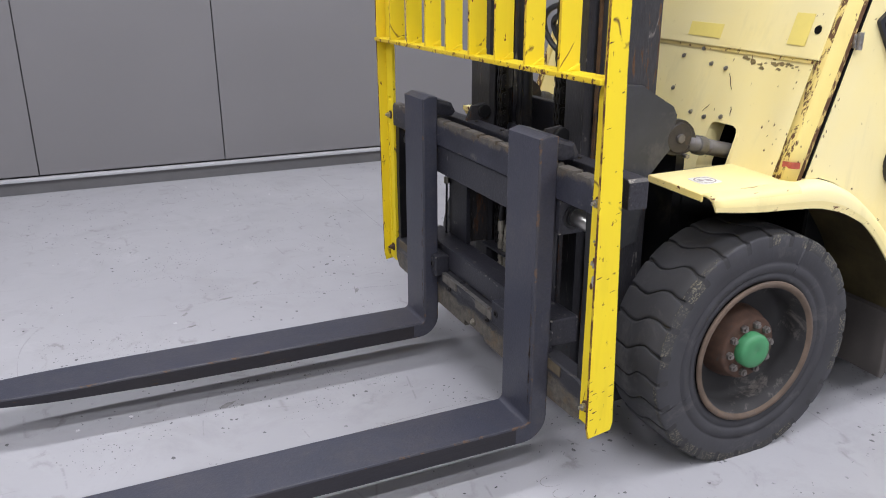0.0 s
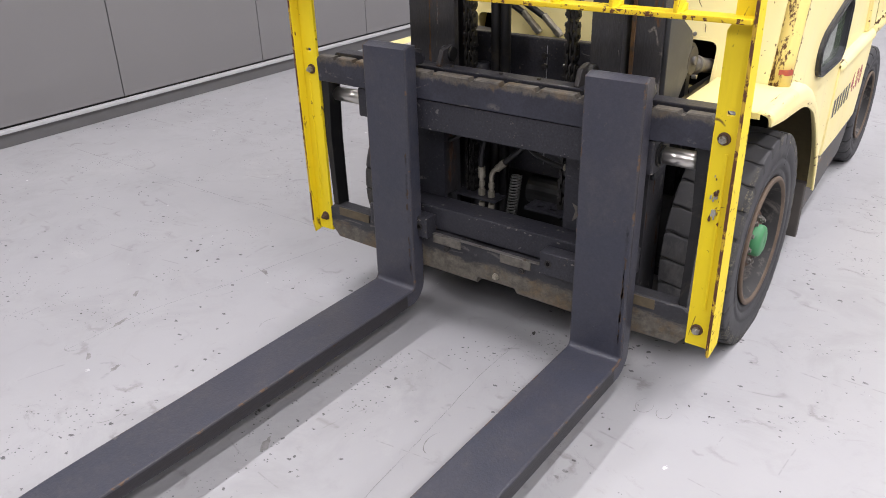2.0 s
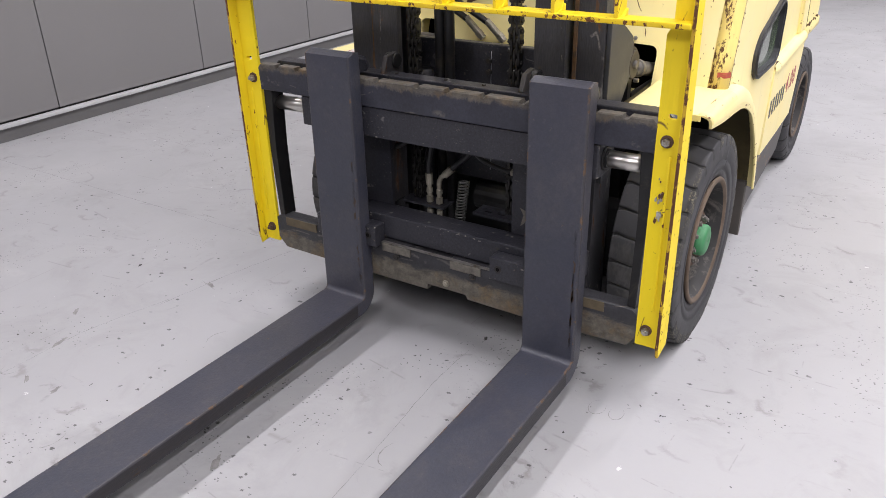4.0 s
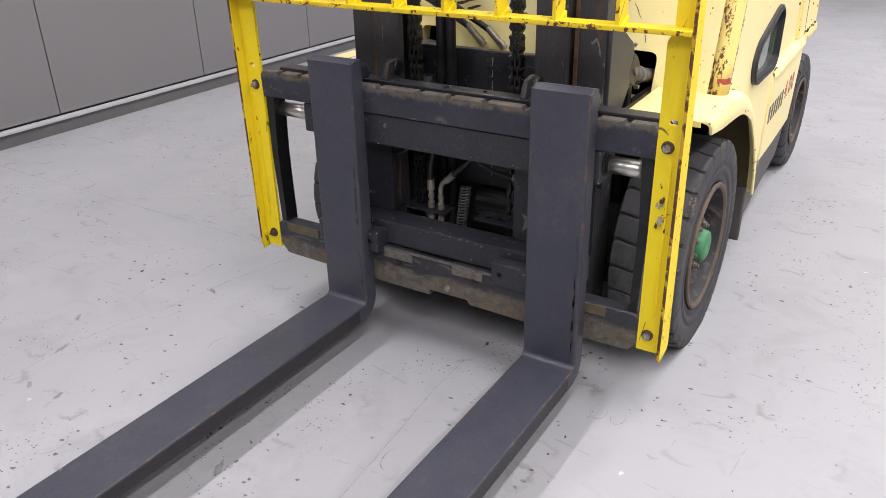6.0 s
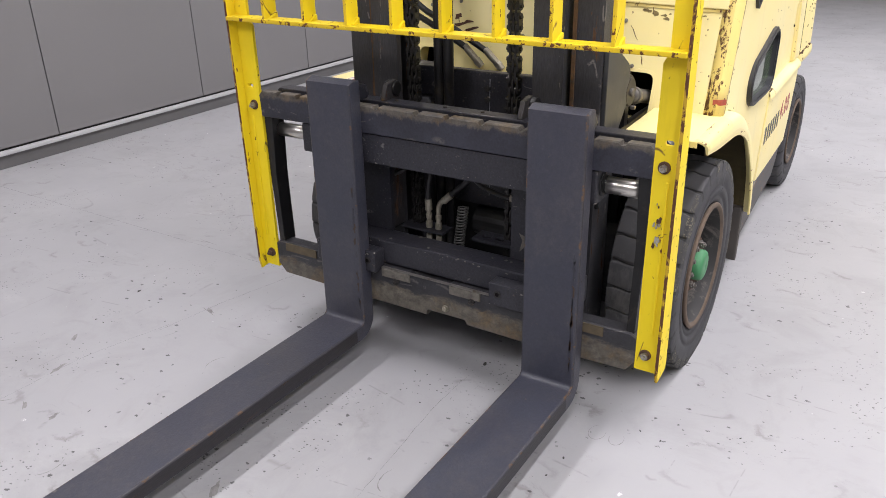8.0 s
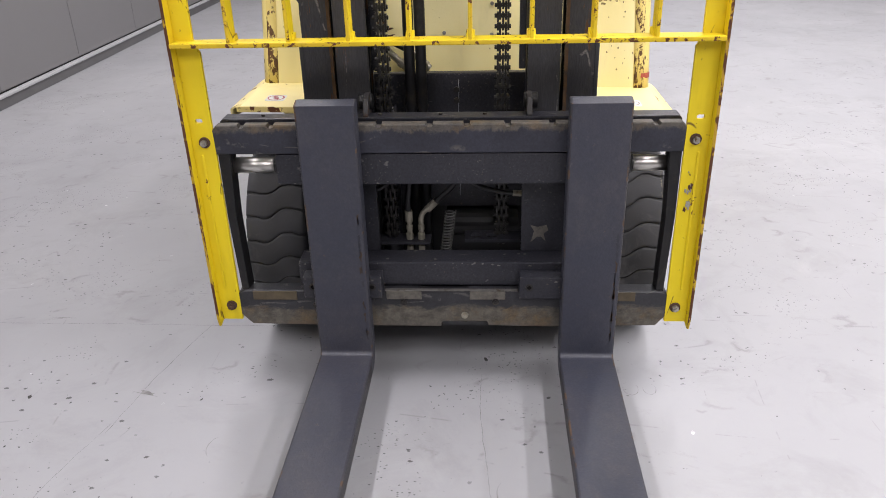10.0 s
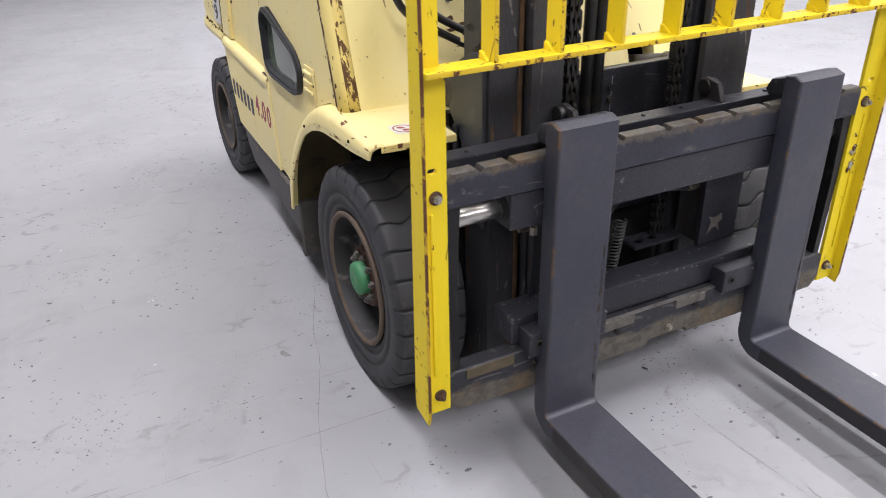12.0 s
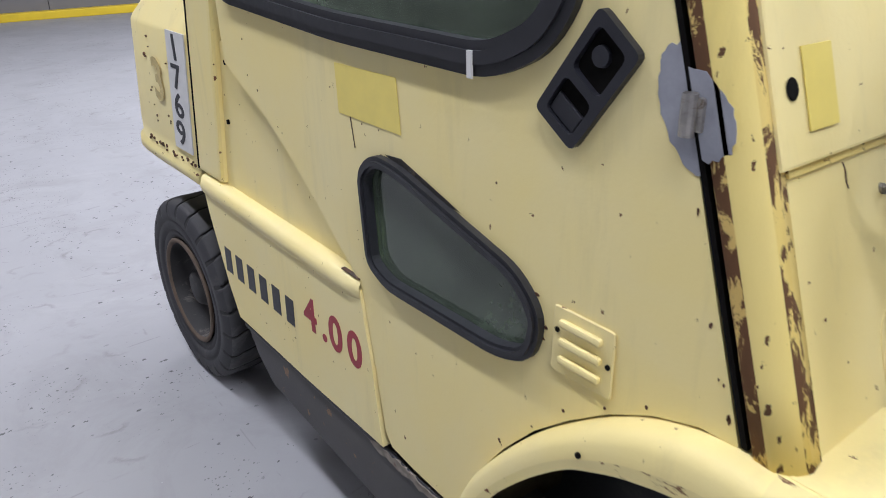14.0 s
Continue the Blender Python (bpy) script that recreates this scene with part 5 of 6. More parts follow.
part("old_label", lean(box((-0.0185, -0.27, 1.185), (-0.0170, -0.13, 1.225))), tape_yellow, cowl, "bright yellow patch where a label was")
for y, z in ((-0.133, 1.121), (-0.261, 1.110), (-0.325, 1.104), (-0.132, 1.021), (-0.243, 0.964), (-0.305, 0.959), (-0.371, 0.970), (0.034, 1.025), (-0.21, 1.15), (0.30, 1.12), (0.42, 1.10), (0.12, 1.15)):
    bm = rod((-0.006, y, z), (-0.010, y, z), 0.0065, 12)
    hexagon((-0.013, y, z), 0.005, 0.006, "x", bm)
    part("cowl_bolt", lean(bm), steel, cowl)
for y, z, l, a in ((-0.36, 1.07, 0.05, 0.6), (-0.30, 0.985, 0.03, -0.7), (-0.41, 1.14, 0.035, 0.4), (-0.40, 0.99, 0.025, 0.3), (0.30, 1.06, 0.035, 0.5), (0.33, 1.02, 0.03, 1.3), (0.50, 1.13, 0.03, 0.2)):
    bm = bmesh.new()
    pts = [(y + l * (t - 0.5) * math.sin(a) + 0.0016 * math.sin(t * 7), z + l * (t - 0.5) * math.cos(a)) for t in (0, 0.25, 0.5, 0.75, 1)]
    prism([(u + 0.0009 + 0.001 * (i == 2), v) for i, (u, v) in enumerate(pts)] + [(u - 0.0009, v) for u, v in pts[::-1]], -0.0072, -0.0062, "x", bm=bm)
    part("rust_crack", lean(bm), rust_iron, cowl)

# added pockets: cream near the rim, near-black deeper to paint the shade inside
for s in (1, -1):
    for y0, y1, z0, z1, x0, x1, m_ in ((0.318, 0.328, 0.785, 0.975, 0.008, 0.062, cream), (0.318, 0.326, 0.785, 0.975, 0.062, 0.15, seam_shade_black), (0.460, 0.466, 0.785, 0.975, 0.008, 0.15, seam_shade_black), (0.318, 0.466, 0.972, 0.978, 0.008, 0.15, seam_shade_black), (0.318, 0.466, 0.780, 0.786, 0.008, 0.15, seam_shade_black), (0.318, 0.466, 0.785, 0.975, 0.150, 0.156, seam_shade_black)):
        part("pocket_wall", lean(box((x0, min(y0 * s, y1 * s), z0), (x1, max(y0 * s, y1 * s), z1))), m_, cowl)
# near-black sheet added behind the cowl to keep its openings dark
part("dark_backing", box((0.780, -0.60, 0.60), (0.792, 0.60, 1.04)), seam_shade_black, truck)

for k, (y, z, w, h) in enumerate(((0.285, 1.045, 0.050, 0.006), (0.245, 1.030, 0.040, 0.005), (0.255, 1.004, 0.045, 0.008), (0.305, 1.068, 0.018, 0.010), (0.225, 1.012, 0.022, 0.004))):
    rnd = random.Random(40 + k)
    o = [(y + w * math.cos(q) * rnd.uniform(0.5, 1.1), z + h * math.sin(q) * rnd.uniform(0.5, 1.3) - w * math.cos(q) * 0.25) for q in [2 * math.pi * i / 14 for i in range(14)]]
    part("rust_stain", lean(prism(o, -0.0072, -0.0062, "x")), lip_rust, cowl)

# tilt cylinders through the openings
knuckle_iron = plain("oily_brown_iron", (0.050, 0.044, 0.040), 0.5, 0.2, 0.5, 30, second=(0.085, 0.055, 0.036))
rod_steel = plain("dull_cylinder_steel", (0.17, 0.16, 0.15), 0.5, 0.4, 0.5, 14, second=(0.08, 0.055, 0.04))
for s in (1, -1):
    tc = part("tilt_cylinder", rod((0.470, 0.428 * s, 0.918), (0.90, 0.395 * s, 0.815), 0.023, 20), rod_steel, truck, "grey tilt cylinder rod with a steel knuckle", True)
    part("knuckle", prism(rounded([(0.375, 0.985), (0.445, 0.992), (0.492, 0.950), (0.492, 0.900), (0.430, 0.885), (0.375, 0.900)], 0.04, 5), 0.402 * s, 0.440 * s, "y", 0.005), knuckle_iron, tc)
    part("keeper_plate", sided(lathe([(0.440, 0.043), (0.446, 0.0425), (0.448, 0.040), (0.448, 0.0)], 32, "y", (0.428, 0, 0.938), closed=False), s), knuckle_iron, tc, "round brown keeper disc")
    part("knuckle_pin", rod((0.428, 0.39 * s, 0.938), (0.428, 0.456 * s, 0.938), 0.013, 18, bevel=0.003), rod_steel, tc)
    part("rod_collar", rod((0.505, 0.4255 * s, 0.9095), (0.535, 0.423 * s, 0.902), 0.028, 24, bevel=0.003), rod_steel, tc)
    part("keeper_bolt", rod((0.455, 0.44 * s, 0.885), (0.455, 0.455 * s, 0.885), 0.007, 6), steel, tc)

# hydraulic hoses in front of the cowl
def hose(pts, end):
    h = part("hydraulic_hose", tube(pts, 0.0110, 12), hose_rubber, truck, "black hydraulic hose with crimped steel end")
    p, q = Vector(pts[-1]), Vector(end)
    bm = rod(p - (q - p) * 0.25, q, 0.0125, 12)
    rod(p + (q - p) * 0.62, p + (q - p) * 0.85, 0.0155, 6, bm)
    part("hose_end", bm, brass_steel, h)
    return h


hose([(0.44, -0.08, 1.29), (0.47, 0.07, 1.272), (0.52, 0.25, 1.265), (0.55, 0.40, 1.248), (0.56, 0.487, 1.222), (0.565, 0.522, 1.176), (0.57, 0.475, 1.108), (0.585, 0.36, 1.045), (0.595, 0.25, 0.988), (0.60, 0.222, 0.968)], (0.605, 0.168, 0.915))
hose([(0.44, -0.10, 1.25), (0.47, 0.05, 1.236), (0.52, 0.24, 1.228), (0.55, 0.37, 1.215), (0.565, 0.445, 1.198), (0.57, 0.458, 1.164), (0.575, 0.395, 1.103), (0.59, 0.27, 1.037), (0.60, 0.165, 0.980), (0.603, 0.140, 0.964)], (0.607, 0.085, 0.912))
vb = part("valve_block", box((0.600, 0.300, 1.230), (0.655, 0.405, 1.33), 0.02), hose_rubber, truck, "black valve block with two hose ports")
for y in (0.235, 0.305):
    part("port", rod((0.625, y + 0.08, 1.18), (0.625, y + 0.08, 1.22), 0.020, 16, bevel=0.004), hose_rubber, vb)
part("wire_loop", tube([(0.63, 0.35, 1.19), (0.62, 0.36, 1.15), (0.62, 0.32, 1.135), (0.625, 0.30, 1.175)], 0.0035, 6), hose_rubber, vb)

# ---- body sides
DOOR = [(0.672, 0.852), (0.722, 1.010), (0.775, 1.185), (0.825, 1.345), (0.90, 1.60), (0.97, 1.80), (1.99, 1.80), (1.99, 1.225), (1.985, 1.085), (1.90, 1.045), (1.80, 1.0), (1.724, 0.953), (1.63, 0.885), (1.54, 0.815), (1.462, 0.752), (1.447, 0.715), (1.420, 0.58), (1.396, 0.44), (1.375, 0.415), (1.30, 0.408), (1.165, 0.404),
        (1.140, 0.45), (1.104, 0.540), (1.049, 0.617), (0.984, 0.691), (0.918, 0.748), (0.851, 0.797), (0.787, 0.831), (0.722, 0.852)]
WIN2 = rounded([(1.422, 0.985), (1.372, 1.026), (1.300, 1.022), (1.020, 0.945), (0.968, 0.890), (0.985, 0.815), (1.055, 0.790), (1.350, 0.785), (1.408, 0.812)], 0.045, 4)
WIN1 = rounded([(1.955, 1.222), (1.475, 1.199), (1.075, 1.199), (0.975, 1.245), (0.925, 1.320), (1.03, 1.74), (1.955, 1.74)], 0.06, 5)


def tilt(x, z):
    """The rear castings and column lean forward a little."""
    return x - 0.18 * (z - 0.765)


def body_side(s):
    d = part("cab_door", fair(pierced(DOOR, [inset(WIN1, 0.02), inset(WIN2, 0.015)], -0.022, 0.0), s), cream, truck, "cream yellow cab door with chips and scratches")
    for win, w, nm in ((WIN1, 0.044, "door_window"), (WIN2, 0.019, "quarter_window")):
        fr = part(nm, fair(pierced(inset(win, -0.002), [inset(win, w)], -0.006, 0.012), s), seal_rubber, d, "tinted window in a black rubber seal")
        part("seal_bead", fair(pierced(inset(win, w * 0.30), [inset(win, w * 0.72)], 0.010, 0.017), s), seal_rubber, fr)
        g = part("pane", fair(prism(inset(win, w * 0.8), -0.010, -0.005, "y"), s), tinted_glass, fr, "dark green glass with dust and a painted sheen")
        g.visible_shadow = False
    # flush rhombic door handle with two cups
    H4 = [(0.901, 1.306), (0.842, 1.259), (0.932, 1.136), (0.994, 1.179)]
    lerp = lambda a, b, t: (a[0] + (b[0] - a[0]) * t, a[1] + (b[1] - a[1]) * t)
    at = lambda u, v: lerp(lerp(H4[0], H4[1], u), lerp(H4[3], H4[2], u), v)
    cups = [rounded([at(0.16, a), at(0.84, a), at(0.84, b), at(0.16, b)], 0.010, 3) for a, b in ((0.09, 0.50), (0.58, 0.92))]
    hd = part("door_handle", fair(pierced(rounded(H4, 0.010, 3), cups, 0.0, 0.011), s), handle_black, d, "black plastic flush door handle")
    part("handle_bowl", fair(prism(rounded([at(0.08, 0.05), at(0.92, 0.05), at(0.92, 0.95), at(0.08, 0.95)], 0.008, 2), 0.0008, 0.0025, "y"), s), seam_shade_black, hd)
    lk = at(0.45, 0.27)
    part("lock", fair(lathe([(0.002, 0.013), (0.008, 0.012), (0.009, 0.0)], 18, "y", (lk[0], 0, lk[1]), closed=False), s), handle_black, hd)
    pd = at(0.5, 0.83)
    part("paddle", fair(prism([at(0.2, 0.74), at(0.8, 0.74), at(0.8, 0.91), at(0.2, 0.91)], 0.001, 0.007, "y", 0.002), s), handle_black, hd)
    if s > 0:
        # pressed louvre plate
        V = [(0.952, 0.921), (0.848, 0.921), (0.848, 0.820), (0.955, 0.818)]
        lv = part("louvre_plate", fair(prism(rounded(V, 0.006, 2), 0.0005, 0.0045, "y", 0.002, seg=1), s), cream, d, edge=cream_lip, label= "cream louvre plate with three slots")
        for z in (0.901, 0.873, 0.845):
            part("louvre", fair(prism(rounded([(0.938, z - 0.008), (0.938, z + 0.004), (0.866, z + 0.004), (0.866, z - 0.008)], 0.006, 3), 0.003, 0.012, "y", 0.004), s), cream, lv)
            part("slot", fair(prism([(0.936, z - 0.0105), (0.936, z - 0.0065), (0.868, z - 0.0065), (0.868, z - 0.0105)], 0.0034, 0.0042, "y"), s), seam_shade_black, lv)
        for x, z in ((0.944, 0.885), (0.856, 0.868)):
            part("plate_screw", fair(rod((x, 0.003, z), (x, 0.006, z), 0.004, 10), s), seam_shade_black, lv)
    if s > 0:
        part("old_label", fair(prism([(1.492, 1.158), (1.305, 1.162), (1.297, 1.073), (1.488, 1.072)], 0.0004, 0.0011, "y"), s), tape_yellow, d, "brighter yellow patch where a label was")
        part("scratch", fair(prism([(1.452, 1.072), (1.449, 1.072), (1.440, 1.018), (1.442, 1.018)], 0.0003, 0.0009, "y"), s), rust_iron, d)
        part("window_trim", fair(prism([(1.112, 1.196), (1.103, 1.196), (1.103, 1.232), (1.112, 1.232)], 0.016, 0.020, "y"), s), white_film, d)
        part("flaked_edge", fair(prism([(1.422, 0.93), (1.434, 0.905), (1.432, 0.86), (1.424, 0.84), (1.419, 0.88)], 0.0003, 0.0010, "y"), s), rust_iron, d)
        part("flaked_edge", fair(prism([(1.345, 1.030), (1.30, 1.034), (1.22, 1.010), (1.15, 0.988), (1.20, 0.992), (1.30, 1.018)], 0.0003, 0.0010, "y"), s), black_scraped, d)
    # recessed panel, lower panel with rolled ledge, column
    part("recessed_panel", fair(prism([(1.36, 0.70), (1.36, 1.12), (2.06, 1.12), (2.14, 0.70)], -0.040, -0.0235, "y"), s), cream, truck)
    low = [(1.452, 0.738), (2.235, 0.736), (2.215, 0.66), (2.140, 0.47), (2.100, 0.392), (1.72, 0.394), (1.402, 0.400), (1.424, 0.58)]
    lp = part("side_panel", fair(prism(low, -0.020, 0.006, "y", 0.003), s), cream, truck, "cream yellow lower side panel with painted lettering")
    bm = bmesh.new()
    rows = []
    for x in (1.452, 1.50, 1.6, 1.8, 2.0, 2.15, 2.225, 2.240):
        e = 0.5 if x in (1.452, 2.240) else 1.0
        rows.append([bm.verts.new((x, y * e, z)) for y, z in ((-0.040, 0.757), (-0.010, 0.757), (0.004, 0.753), (0.013, 0.744), (0.016, 0.732), (0.013, 0.720), (0.006, 0.708))])
    for a, b in zip(rows, rows[1:]):
        for k in range(6):
            f = bm.faces.new((a[k], b[k], b[k + 1], a[k + 1]))
            f.smooth = True
    part("ledge", fair(bm, s), cream, lp, "rounded ledge, rusty at its end")
    part("ledge_rust", fair(box((1.455, -0.005, 0.7575), (1.52, 0.004, 0.7590)), s), rust_iron, lp)
    part("column", fair(prism([(tilt(a, z), z) for a, z in ((2.125, 0.762), (2.2735, 0.762), (2.2735, 1.45), (2.125, 1.45))], -0.10, -0.004, "y", 0.010), s), cream, truck, edge=cream_lip, label="cream corner column beside the counterweight")
    part("corner_gap", fair(prism([(tilt(a, z), z) for a, z in ((2.2695, 0.765), (2.2750, 0.765), (2.2750, 1.45), (2.2695, 1.45))], -0.030, -0.0035, "y"), s), seam_shade_black, truck)
    for x, z in ((2.035, 1.075), (2.065, 0.93)):
        part("rivet", fair(rod((x, -0.024, z), (x, -0.019, z), 0.006, 10), s), seam_shade_black, truck)
    # lettering: brand word as plain dark shapes, model number in red
    y0 = lambda x: (side_y(x) + 0.0062) * s
    run = (2.150, 1.735) if s > 0 else (1.455, 1.815)
    n = 6
    for k in range(n):
        a = run[0] + (run[1] - run[0]) * (k + 0.08) / n
        b = run[0] + (run[1] - run[0]) * (k + 0.86) / n
        z0, z1 = (0.518, 0.588) if s > 0 else (0.536, 0.608)
        d_ = b - a
        bm = prism([(a + d_ * u, z0 + (z1 - z0) * v) for u, v in ((0.05, 0), (0.80, 0), (0.86, 1), (0.11, 1))], 0.0063, 0.0069, "y")
        part("brand_mark", fair(bm, s), ink_black, lp)
    xs = 1.700 if s > 0 else 1.835
    tz = 0.552 if s > 0 else 0.552
    run_ = -1 if s > 0 else 1
    for ch, go in (("4", 0.0), (".", 0.076), ("0", 0.109), ("0", 0.185)):
        xc = xs + run_ * go
        m = Matrix.Translation((xc, y0(xc), tz)) @ (Matrix.Rotation(math.pi - 0.026, 4, "Z") if s > 0 else Matrix.Rotation(0.026, 4, "Z")) @ Matrix.Rotation(math.pi / 2, 4, "X")
        letters("model_digit" if ch != "." else "model_point", ch, 0.112, ink_red, m, lp, label="dark red painted digit" if ch != "." else "")
    # dark step skirt below the panel
    bm = prism([(1.158, 0.388), (2.090, 0.372), (2.040, 0.300), (1.960, 0.245), (1.185, 0.190), (1.165, 0.20)], -0.20, -0.006, "y", 0.010)
    sk_ = part("side_step", fair(bm, s), [step_grey], truck, "dark grey step box, paint scraped to rust on its edge")
    part("scraped_edge", fair(prism([(1.18, 0.389), (1.50, 0.384), (1.50, 0.374), (1.40, 0.366), (1.30, 0.375), (1.18, 0.360)], -0.0055, -0.0045, "y"), s), skirt_scrape, sk_)
    part("step_rim", fair(prism([(1.162, 0.393), (2.094, 0.377), (2.088, 0.366), (1.164, 0.379)], -0.014, -0.0015, "y", 0.003), s), black_worn, sk_, edge=edge_bare)
    for k in range(9):
        rnd = random.Random(60 + k)
        x = 1.19 + 0.030 * k + rnd.uniform(-0.008, 0.008)
        o = [(x + 0.027 * math.cos(q) * rnd.uniform(0.6, 1.2), 0.3800 - 0.0165 * (x - 1.16) + 0.0120 * math.sin(q) * rnd.uniform(0.5, 1.3)) for q in [2 * math.pi * i / 10 for i in range(10)]]
        part("scraped_patch", fair(prism(o, -0.006, -0.0009, "y"), s), skirt_scrape, sk_)
    # near-black strip paints the shadow gap above the step
    part("sill_shade", fair(box((1.17, -0.06, 0.375), (2.10, -0.03, 0.43)), s), seam_shade_black, truck)
    # front pillar, rounded outside, and the dark door gap behind it
    bm = bmesh.new()
    rows = []
    for z in (0.852, 0.95, 1.10, 1.25, 1.40, 1.55, 1.80):
        x0 = 0.590 + 0.317 * (z - 0.852)
        o = [(x0 + 0.012, 0.625), (x0 + 0.008, 0.650), (x0 + 0.010, 0.659), (x0 + 0.016, 0.670), (x0 + 0.036, 0.681), (x0 + 0.042, 0.6810), (x0 + 0.060, 0.679), (x0 + 0.066, 0.672), (x0 + 0.066, 0.625)]
        rows.append([bm.verts.new((x, y, z)) for x, y in o])
    for a, b in zip(rows, rows[1:]):
        for k in range(len(a)):
            f = bm.faces.new((a[k], a[(k + 1) % len(a)], b[(k + 1) % len(a)], b[k]))
            f.smooth = k not in (7, 8)
            f.material_index = 1 if k in (0, 1) else 2 if k in (5, 6) else 0
    bm.faces.new(rows[0])
    bm.faces.new(rows[-1])
    pl = part("front_pillar", sided(bm, s), [pillar_rust, pillar_edge, pillar_seam], truck, "yellow front pillar with heavy rust spots")
    bm = prism([(0.6610, 0.856), (0.6685, 0.856), (0.969, 1.80), (0.9615, 1.80)], 0.640, 0.6752, "y")
    part("door_gap", sided(bm, s), seam_shade_black, truck)
    seam = lambda z: 0.6645 + 0.317 * (z - 0.856)
    if s > 0:
        for away, hgt, base, y0, host, k0 in ((0.038, 0.066, 0.0045, 0.6742, d, 3), (-0.046, 0.046, -0.0045, 0.6802, pl, 8)):
            rnd = random.Random(k0)
            arc = [-math.pi / 2 + math.pi * k / 22 for k in range(23)]
            o = []
            for q in arc:
                r = rnd.uniform(0.95, 1.05)
                z = 1.212 + hgt * math.sin(q) * r
                o.append((seam(z) + base + away * math.cos(q) * r, z))
            part("primer_patch", sided(prism(o, y0, y0 + 0.0008, "y"), s), primer_grey, host, "bare grey primer patch round the hinge")
    x = seam(1.205)
    bm = box((x - 0.014, 0.674, 1.194), (x + 0.014, 0.686, 1.230), 0.004)
    rod((x, 0.689, 1.190), (x, 0.689, 1.234), 0.008, 12, bm)
    part("hinge", sided(bm, s), bolt_zinc, d, "worn bare steel hinge")
    if s < 0:
        part("red_mark", sided(prism([(0.6085, 0.648), (0.6165, 0.672), (0.636, 0.6825), (0.6375, 0.680), (0.619, 0.669), (0.611, 0.648)], 0.886, 0.903, "z"), s), red_decal, pl)
    return d


for side in (1, -1):
    body_side(side)


# ---- counterweight
def counterweight():
    half = [(2.275, 0.640), (2.67, 0.634), (2.82, 0.602), (2.92, 0.520), (2.97, 0.40), (2.99, 0.20), (2.995, 0.0)]
    ring = [tuple(p)[:2] for p in smooth_path([(x, y, 0) for x, y in half], 4)]
    ring = ring + [(x, -y) for x, y in ring[-2::-1]]
    bm = bmesh.new()
    rows = []
    for z, k in ((0.700, -0.02), (0.715, 0.004), (0.740, 0.004), (0.748, -0.006), (0.80, -0.004), (1.10, -0.006), (1.115, -0.012), (1.22, -0.075), (1.34, -0.14)):
        row = []
        for x, y in ring:
            f = 1 + k / 0.64
            row.append(bm.verts.new((tilt(2.275 + (x - 2.275) * (1 + (k * 1.2 / 0.66)), z), y * f, z)))
        rows.append(row)
    n = len(ring)
    for a, b in zip(rows, rows[1:]):
        for i in range(n):
            fc = bm.faces.new((a[i], a[(i + 1) % n], b[(i + 1) % n], b[i]))
            fc.smooth = i < n - 1
            fc.material_index = 1 if a[0].co.z < 0.745 else 0
    bm.faces.new(rows[0])
    bm.faces.new(rows[-1])
    cwt = part("counterweight", bm, [cream, cream_lip], truck, "cream cast counterweight with chipped lower rim")
    y = 0.6385
    st = part("number_sticker", prism([(tilt(a, z), z) for a, z in ((2.432, 0.790), (2.312, 0.790), (2.312, 1.112), (2.432, 1.112))], y - 0.0022, y + 0.0012, "y"), white_film, cwt, "white vertical sticker with black digits")
    for i, ch in enumerate("1769"):
        m = Matrix.Translation((tilt(2.405, 1.040 - i * 0.0775), y + 0.0018, 1.040 - i * 0.0775)) @ Matrix.Rotation(math.pi, 4, "Z") @ Matrix.Rotation(math.pi / 2, 4, "X") @ Matrix.Diagonal((1.35, 1, 1, 1))
        letters("digit", ch, 0.094, ink_black, m, st, bold=0.012)
    m = Matrix.Translation((2.53, y - 0.0005, 0.91)) @ Matrix.Rotation(math.pi, 4, "Z") @ Matrix.Rotation(math.pi / 2, 4, "X")
    letters("faded_digit", "3", 0.16, ink_ochre, m, cwt, label="faded ochre stencilled digit")
    part("rear_cover", box((2.0, -0.60, 1.20), (2.62, 0.60, 1.46), 0.03), cream, truck)
    return cwt


counterweight()

# ---- chipped paint along the castings, door and cowl
def chip(rnd, x, z, r, stretch=1.0):
    n = 9
    return [(x + r * math.cos(2 * math.pi * i / n) * rnd.uniform(0.45, 1.25), z + r * stretch * math.sin(2 * math.pi * i / n) * rnd.uniform(0.45, 1.25)) for i in range(n)]


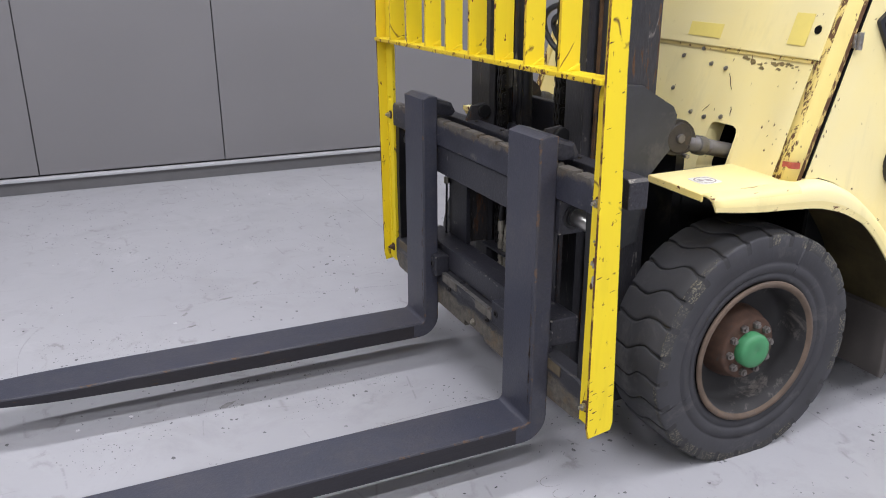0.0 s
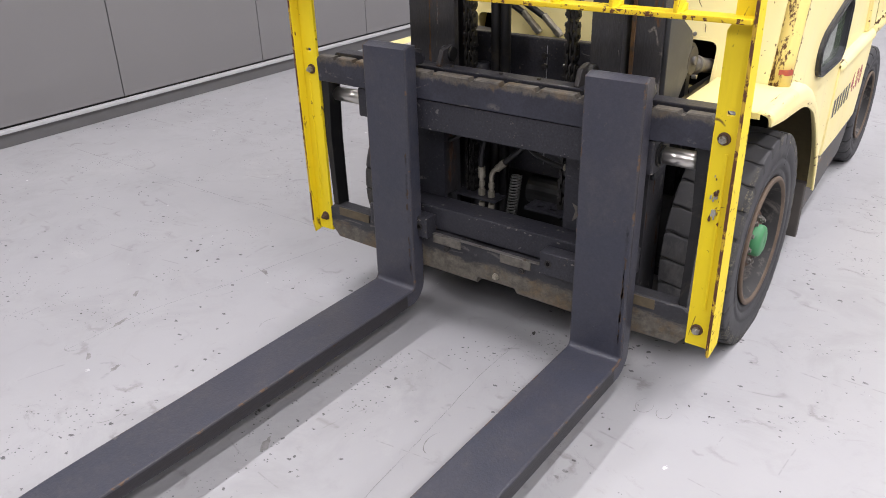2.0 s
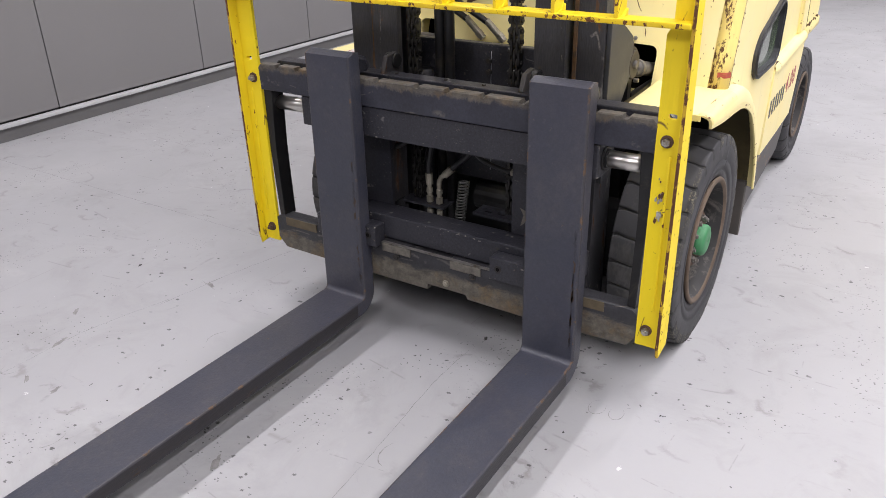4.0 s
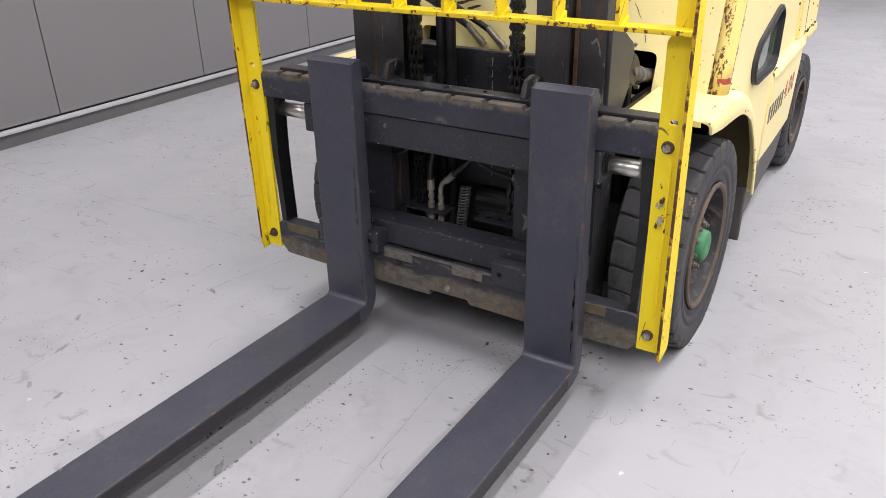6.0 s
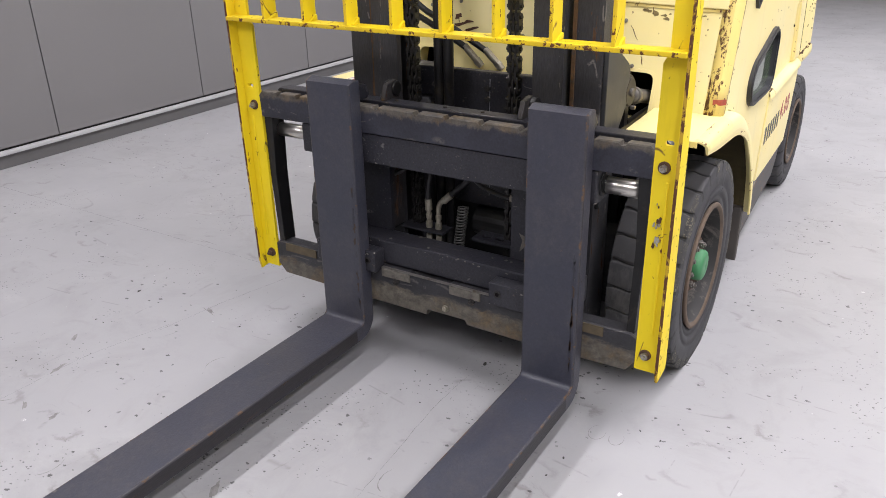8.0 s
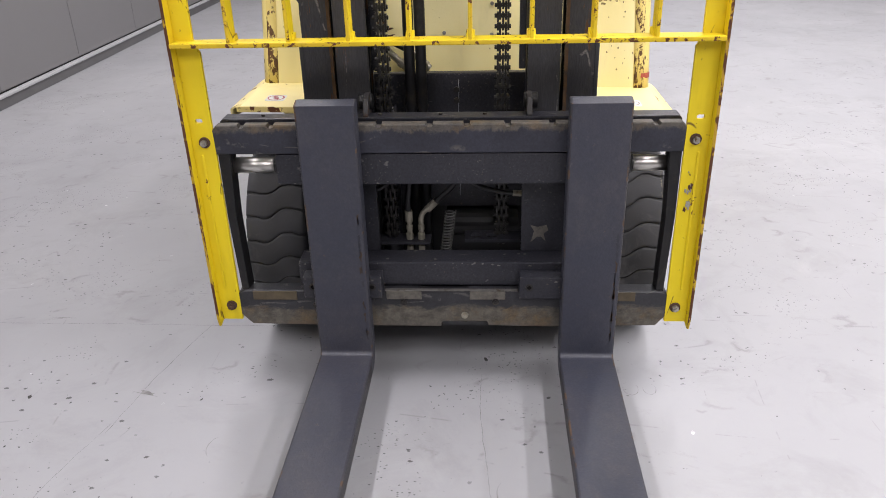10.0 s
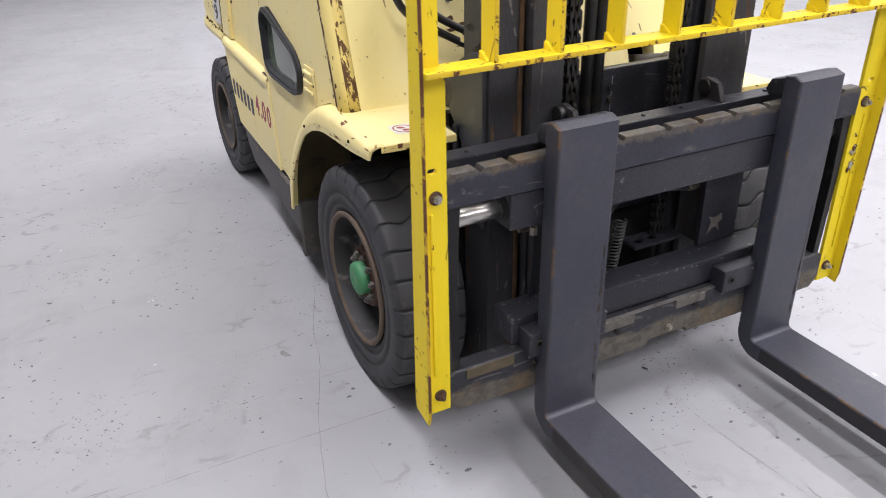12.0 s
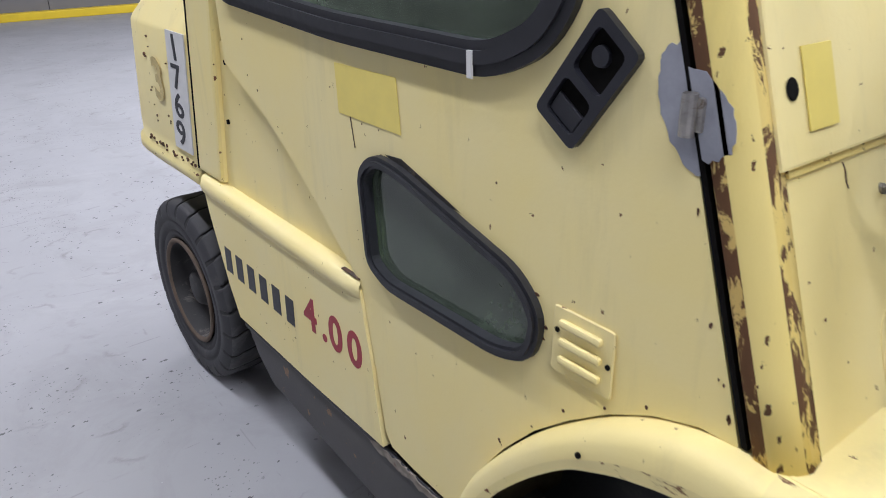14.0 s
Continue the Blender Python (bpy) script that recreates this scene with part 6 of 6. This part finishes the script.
def chips():
    rnd = random.Random(21)
    host = bpy.data.objects["counterweight"]
    for s in (1, -1):
        for k in range(34):
            low = k < 20
            x = rnd.uniform(2.30, 2.66)
            z = rnd.uniform(0.752, 0.772) if low else rnd.uniform(0.79, 1.08)
            if not low and x < 2.46:
                x = 2.46 + rnd.uniform(0.0, 0.2)
            y = 0.6385 - 0.0135 * (x - 2.275)
            o = chip(rnd, tilt(x, z), z, rnd.uniform(0.003, 0.008) if low else rnd.uniform(0.0025, 0.006), 0.8)
            part("paint_chip", sided(prism(o, 0.62, y + 0.0008, "y"), s), lip_rust if k % 4 else rust_streak, host)
    for d in [o for o in bpy.data.objects if o.name.startswith("cab_door")]:
        s = 1 if d.name == "cab_door" else -1
        for k in range(46):
            if k < 16:
                # down the front edge by the pillar
                z = rnd.uniform(0.87, 1.40)
                x = 0.6770 + 0.317 * (z - 0.856) + rnd.uniform(0.002, 0.010)
                if 1.12 < z < 1.30:
                    continue
                o = chip(rnd, x, z, rnd.uniform(0.0010, 0.0026), 2.2)
            elif k < 26:
                # round the quarter window
                q = rnd.choice(WIN2)
                o = chip(rnd, q[0] + rnd.uniform(-0.006, 0.006), q[1] + rnd.uniform(-0.006, 0.006), rnd.uniform(0.002, 0.005), 0.8)
            elif k < 34:
                # the wheel arch
                q = rnd.choice(DOOR[22:28])
                o = chip(rnd, q[0] + rnd.uniform(0.004, 0.012), q[1] + rnd.uniform(0.004, 0.012), rnd.uniform(0.0012, 0.003), 1.0)
            else:
                o = chip(rnd, rnd.uniform(0.80, 1.90), rnd.uniform(1.02, 1.18), rnd.uniform(0.0012, 0.0028), 1.3)
                if o[0][0] < 1.05:
                    continue
            part("paint_chip", fair(prism(o, 0.0002, 0.0010, "y"), s), lip_rust, d)
    for k in range(11):
        y = -0.62 + abs(rnd.gauss(0, 0.075))
        z = rnd.uniform(0.88, 1.13)
        part("rust_pit", lean(prism(chip(rnd, y, z, rnd.uniform(0.0010, 0.0024), 1.6), -0.0070, -0.0062, "x")), lip_rust, cowl)
    frame_ = bpy.data.objects["carriage"]
    racked[0] = False
    for k in range(64):
        y = rnd.uniform(-0.46, 0.46)
        r = rnd.uniform(0.0015, 0.006)
        if k < 26:
            bm = prism(chip(rnd, y, rnd.uniform(0.424, 0.434), r, 0.6), 0.0212, 0.0225, "x")
        elif k < 44:
            bm = prism(chip(rnd, rnd.uniform(0.03, 0.105), y, r, 1.3), 0.4365, 0.4376, "z")
        elif k < 54:
            bm = prism(chip(rnd, y, rnd.uniform(0.706, 0.716), r, 0.5), -0.0008, 0.0005, "x")
        else:
            bm = prism(chip(rnd, rnd.choice((-1, 1)) * rnd.uniform(0.23, 0.44), rnd.uniform(0.395, 0.408), r, 0.6), -0.0308, -0.0295, "x")
        part("bare_chip", bm, chip_steel, frame_)
    racked[0] = True
    for k in range(22):
        y = rnd.uniform(-0.61, -0.36)
        part("rust_stain", lean(prism(chip(rnd, y, 1.136 + rnd.gauss(0, 0.007), rnd.uniform(0.005, 0.013), 0.45), -0.0072, -0.0062, "x")), stain_khaki, cowl)


chips()

# ---- cab: dark lining added to stop light leaking in, seat and top
cab = part("cab_lining", box((0.80, -0.41, 0.55), (2.06, 0.41, 0.60)), cab_lining, truck)
part("rear_lining", box((1.98, -0.60, 0.60), (2.03, 0.60, 1.80)), cab_lining, cab)
part("front_lining", lean(box((0.012, -0.62, 1.05), (0.020, 0.62, 1.50))), cab_lining, cab)
seat = part("seat", box((1.35, -0.25, 0.80), (1.80, 0.25, 0.98), 0.05), seat_fabric, truck, "dark vinyl driver seat")
part("seat_back", box((1.75, -0.25, 0.95), (1.88, 0.25, 1.55), 0.05), seat_fabric, seat)
part("control_console", box((1.15, 0.28, 0.60), (1.75, 0.44, 1.17), 0.03), cab_lining, truck)
part("red_lever", tube([(1.30, 0.36, 1.15), (1.29, 0.37, 1.24), (1.26, 0.38, 1.27)], 0.015, 8), red_paint, truck)
part("key_switch", rod((1.20, 0.40, 1.20), (1.20, 0.43, 1.23), 0.03, 16), steel, truck)
roof = part("cab_roof", box((0.92, -0.66, 1.80), (2.05, 0.66, 1.90), 0.03), cream, truck, "cream cab roof")
part("windscreen", lean(box((-0.002, -0.60, 1.51), (0.004, 0.60, 1.79))), tinted_glass, truck).visible_shadow = False
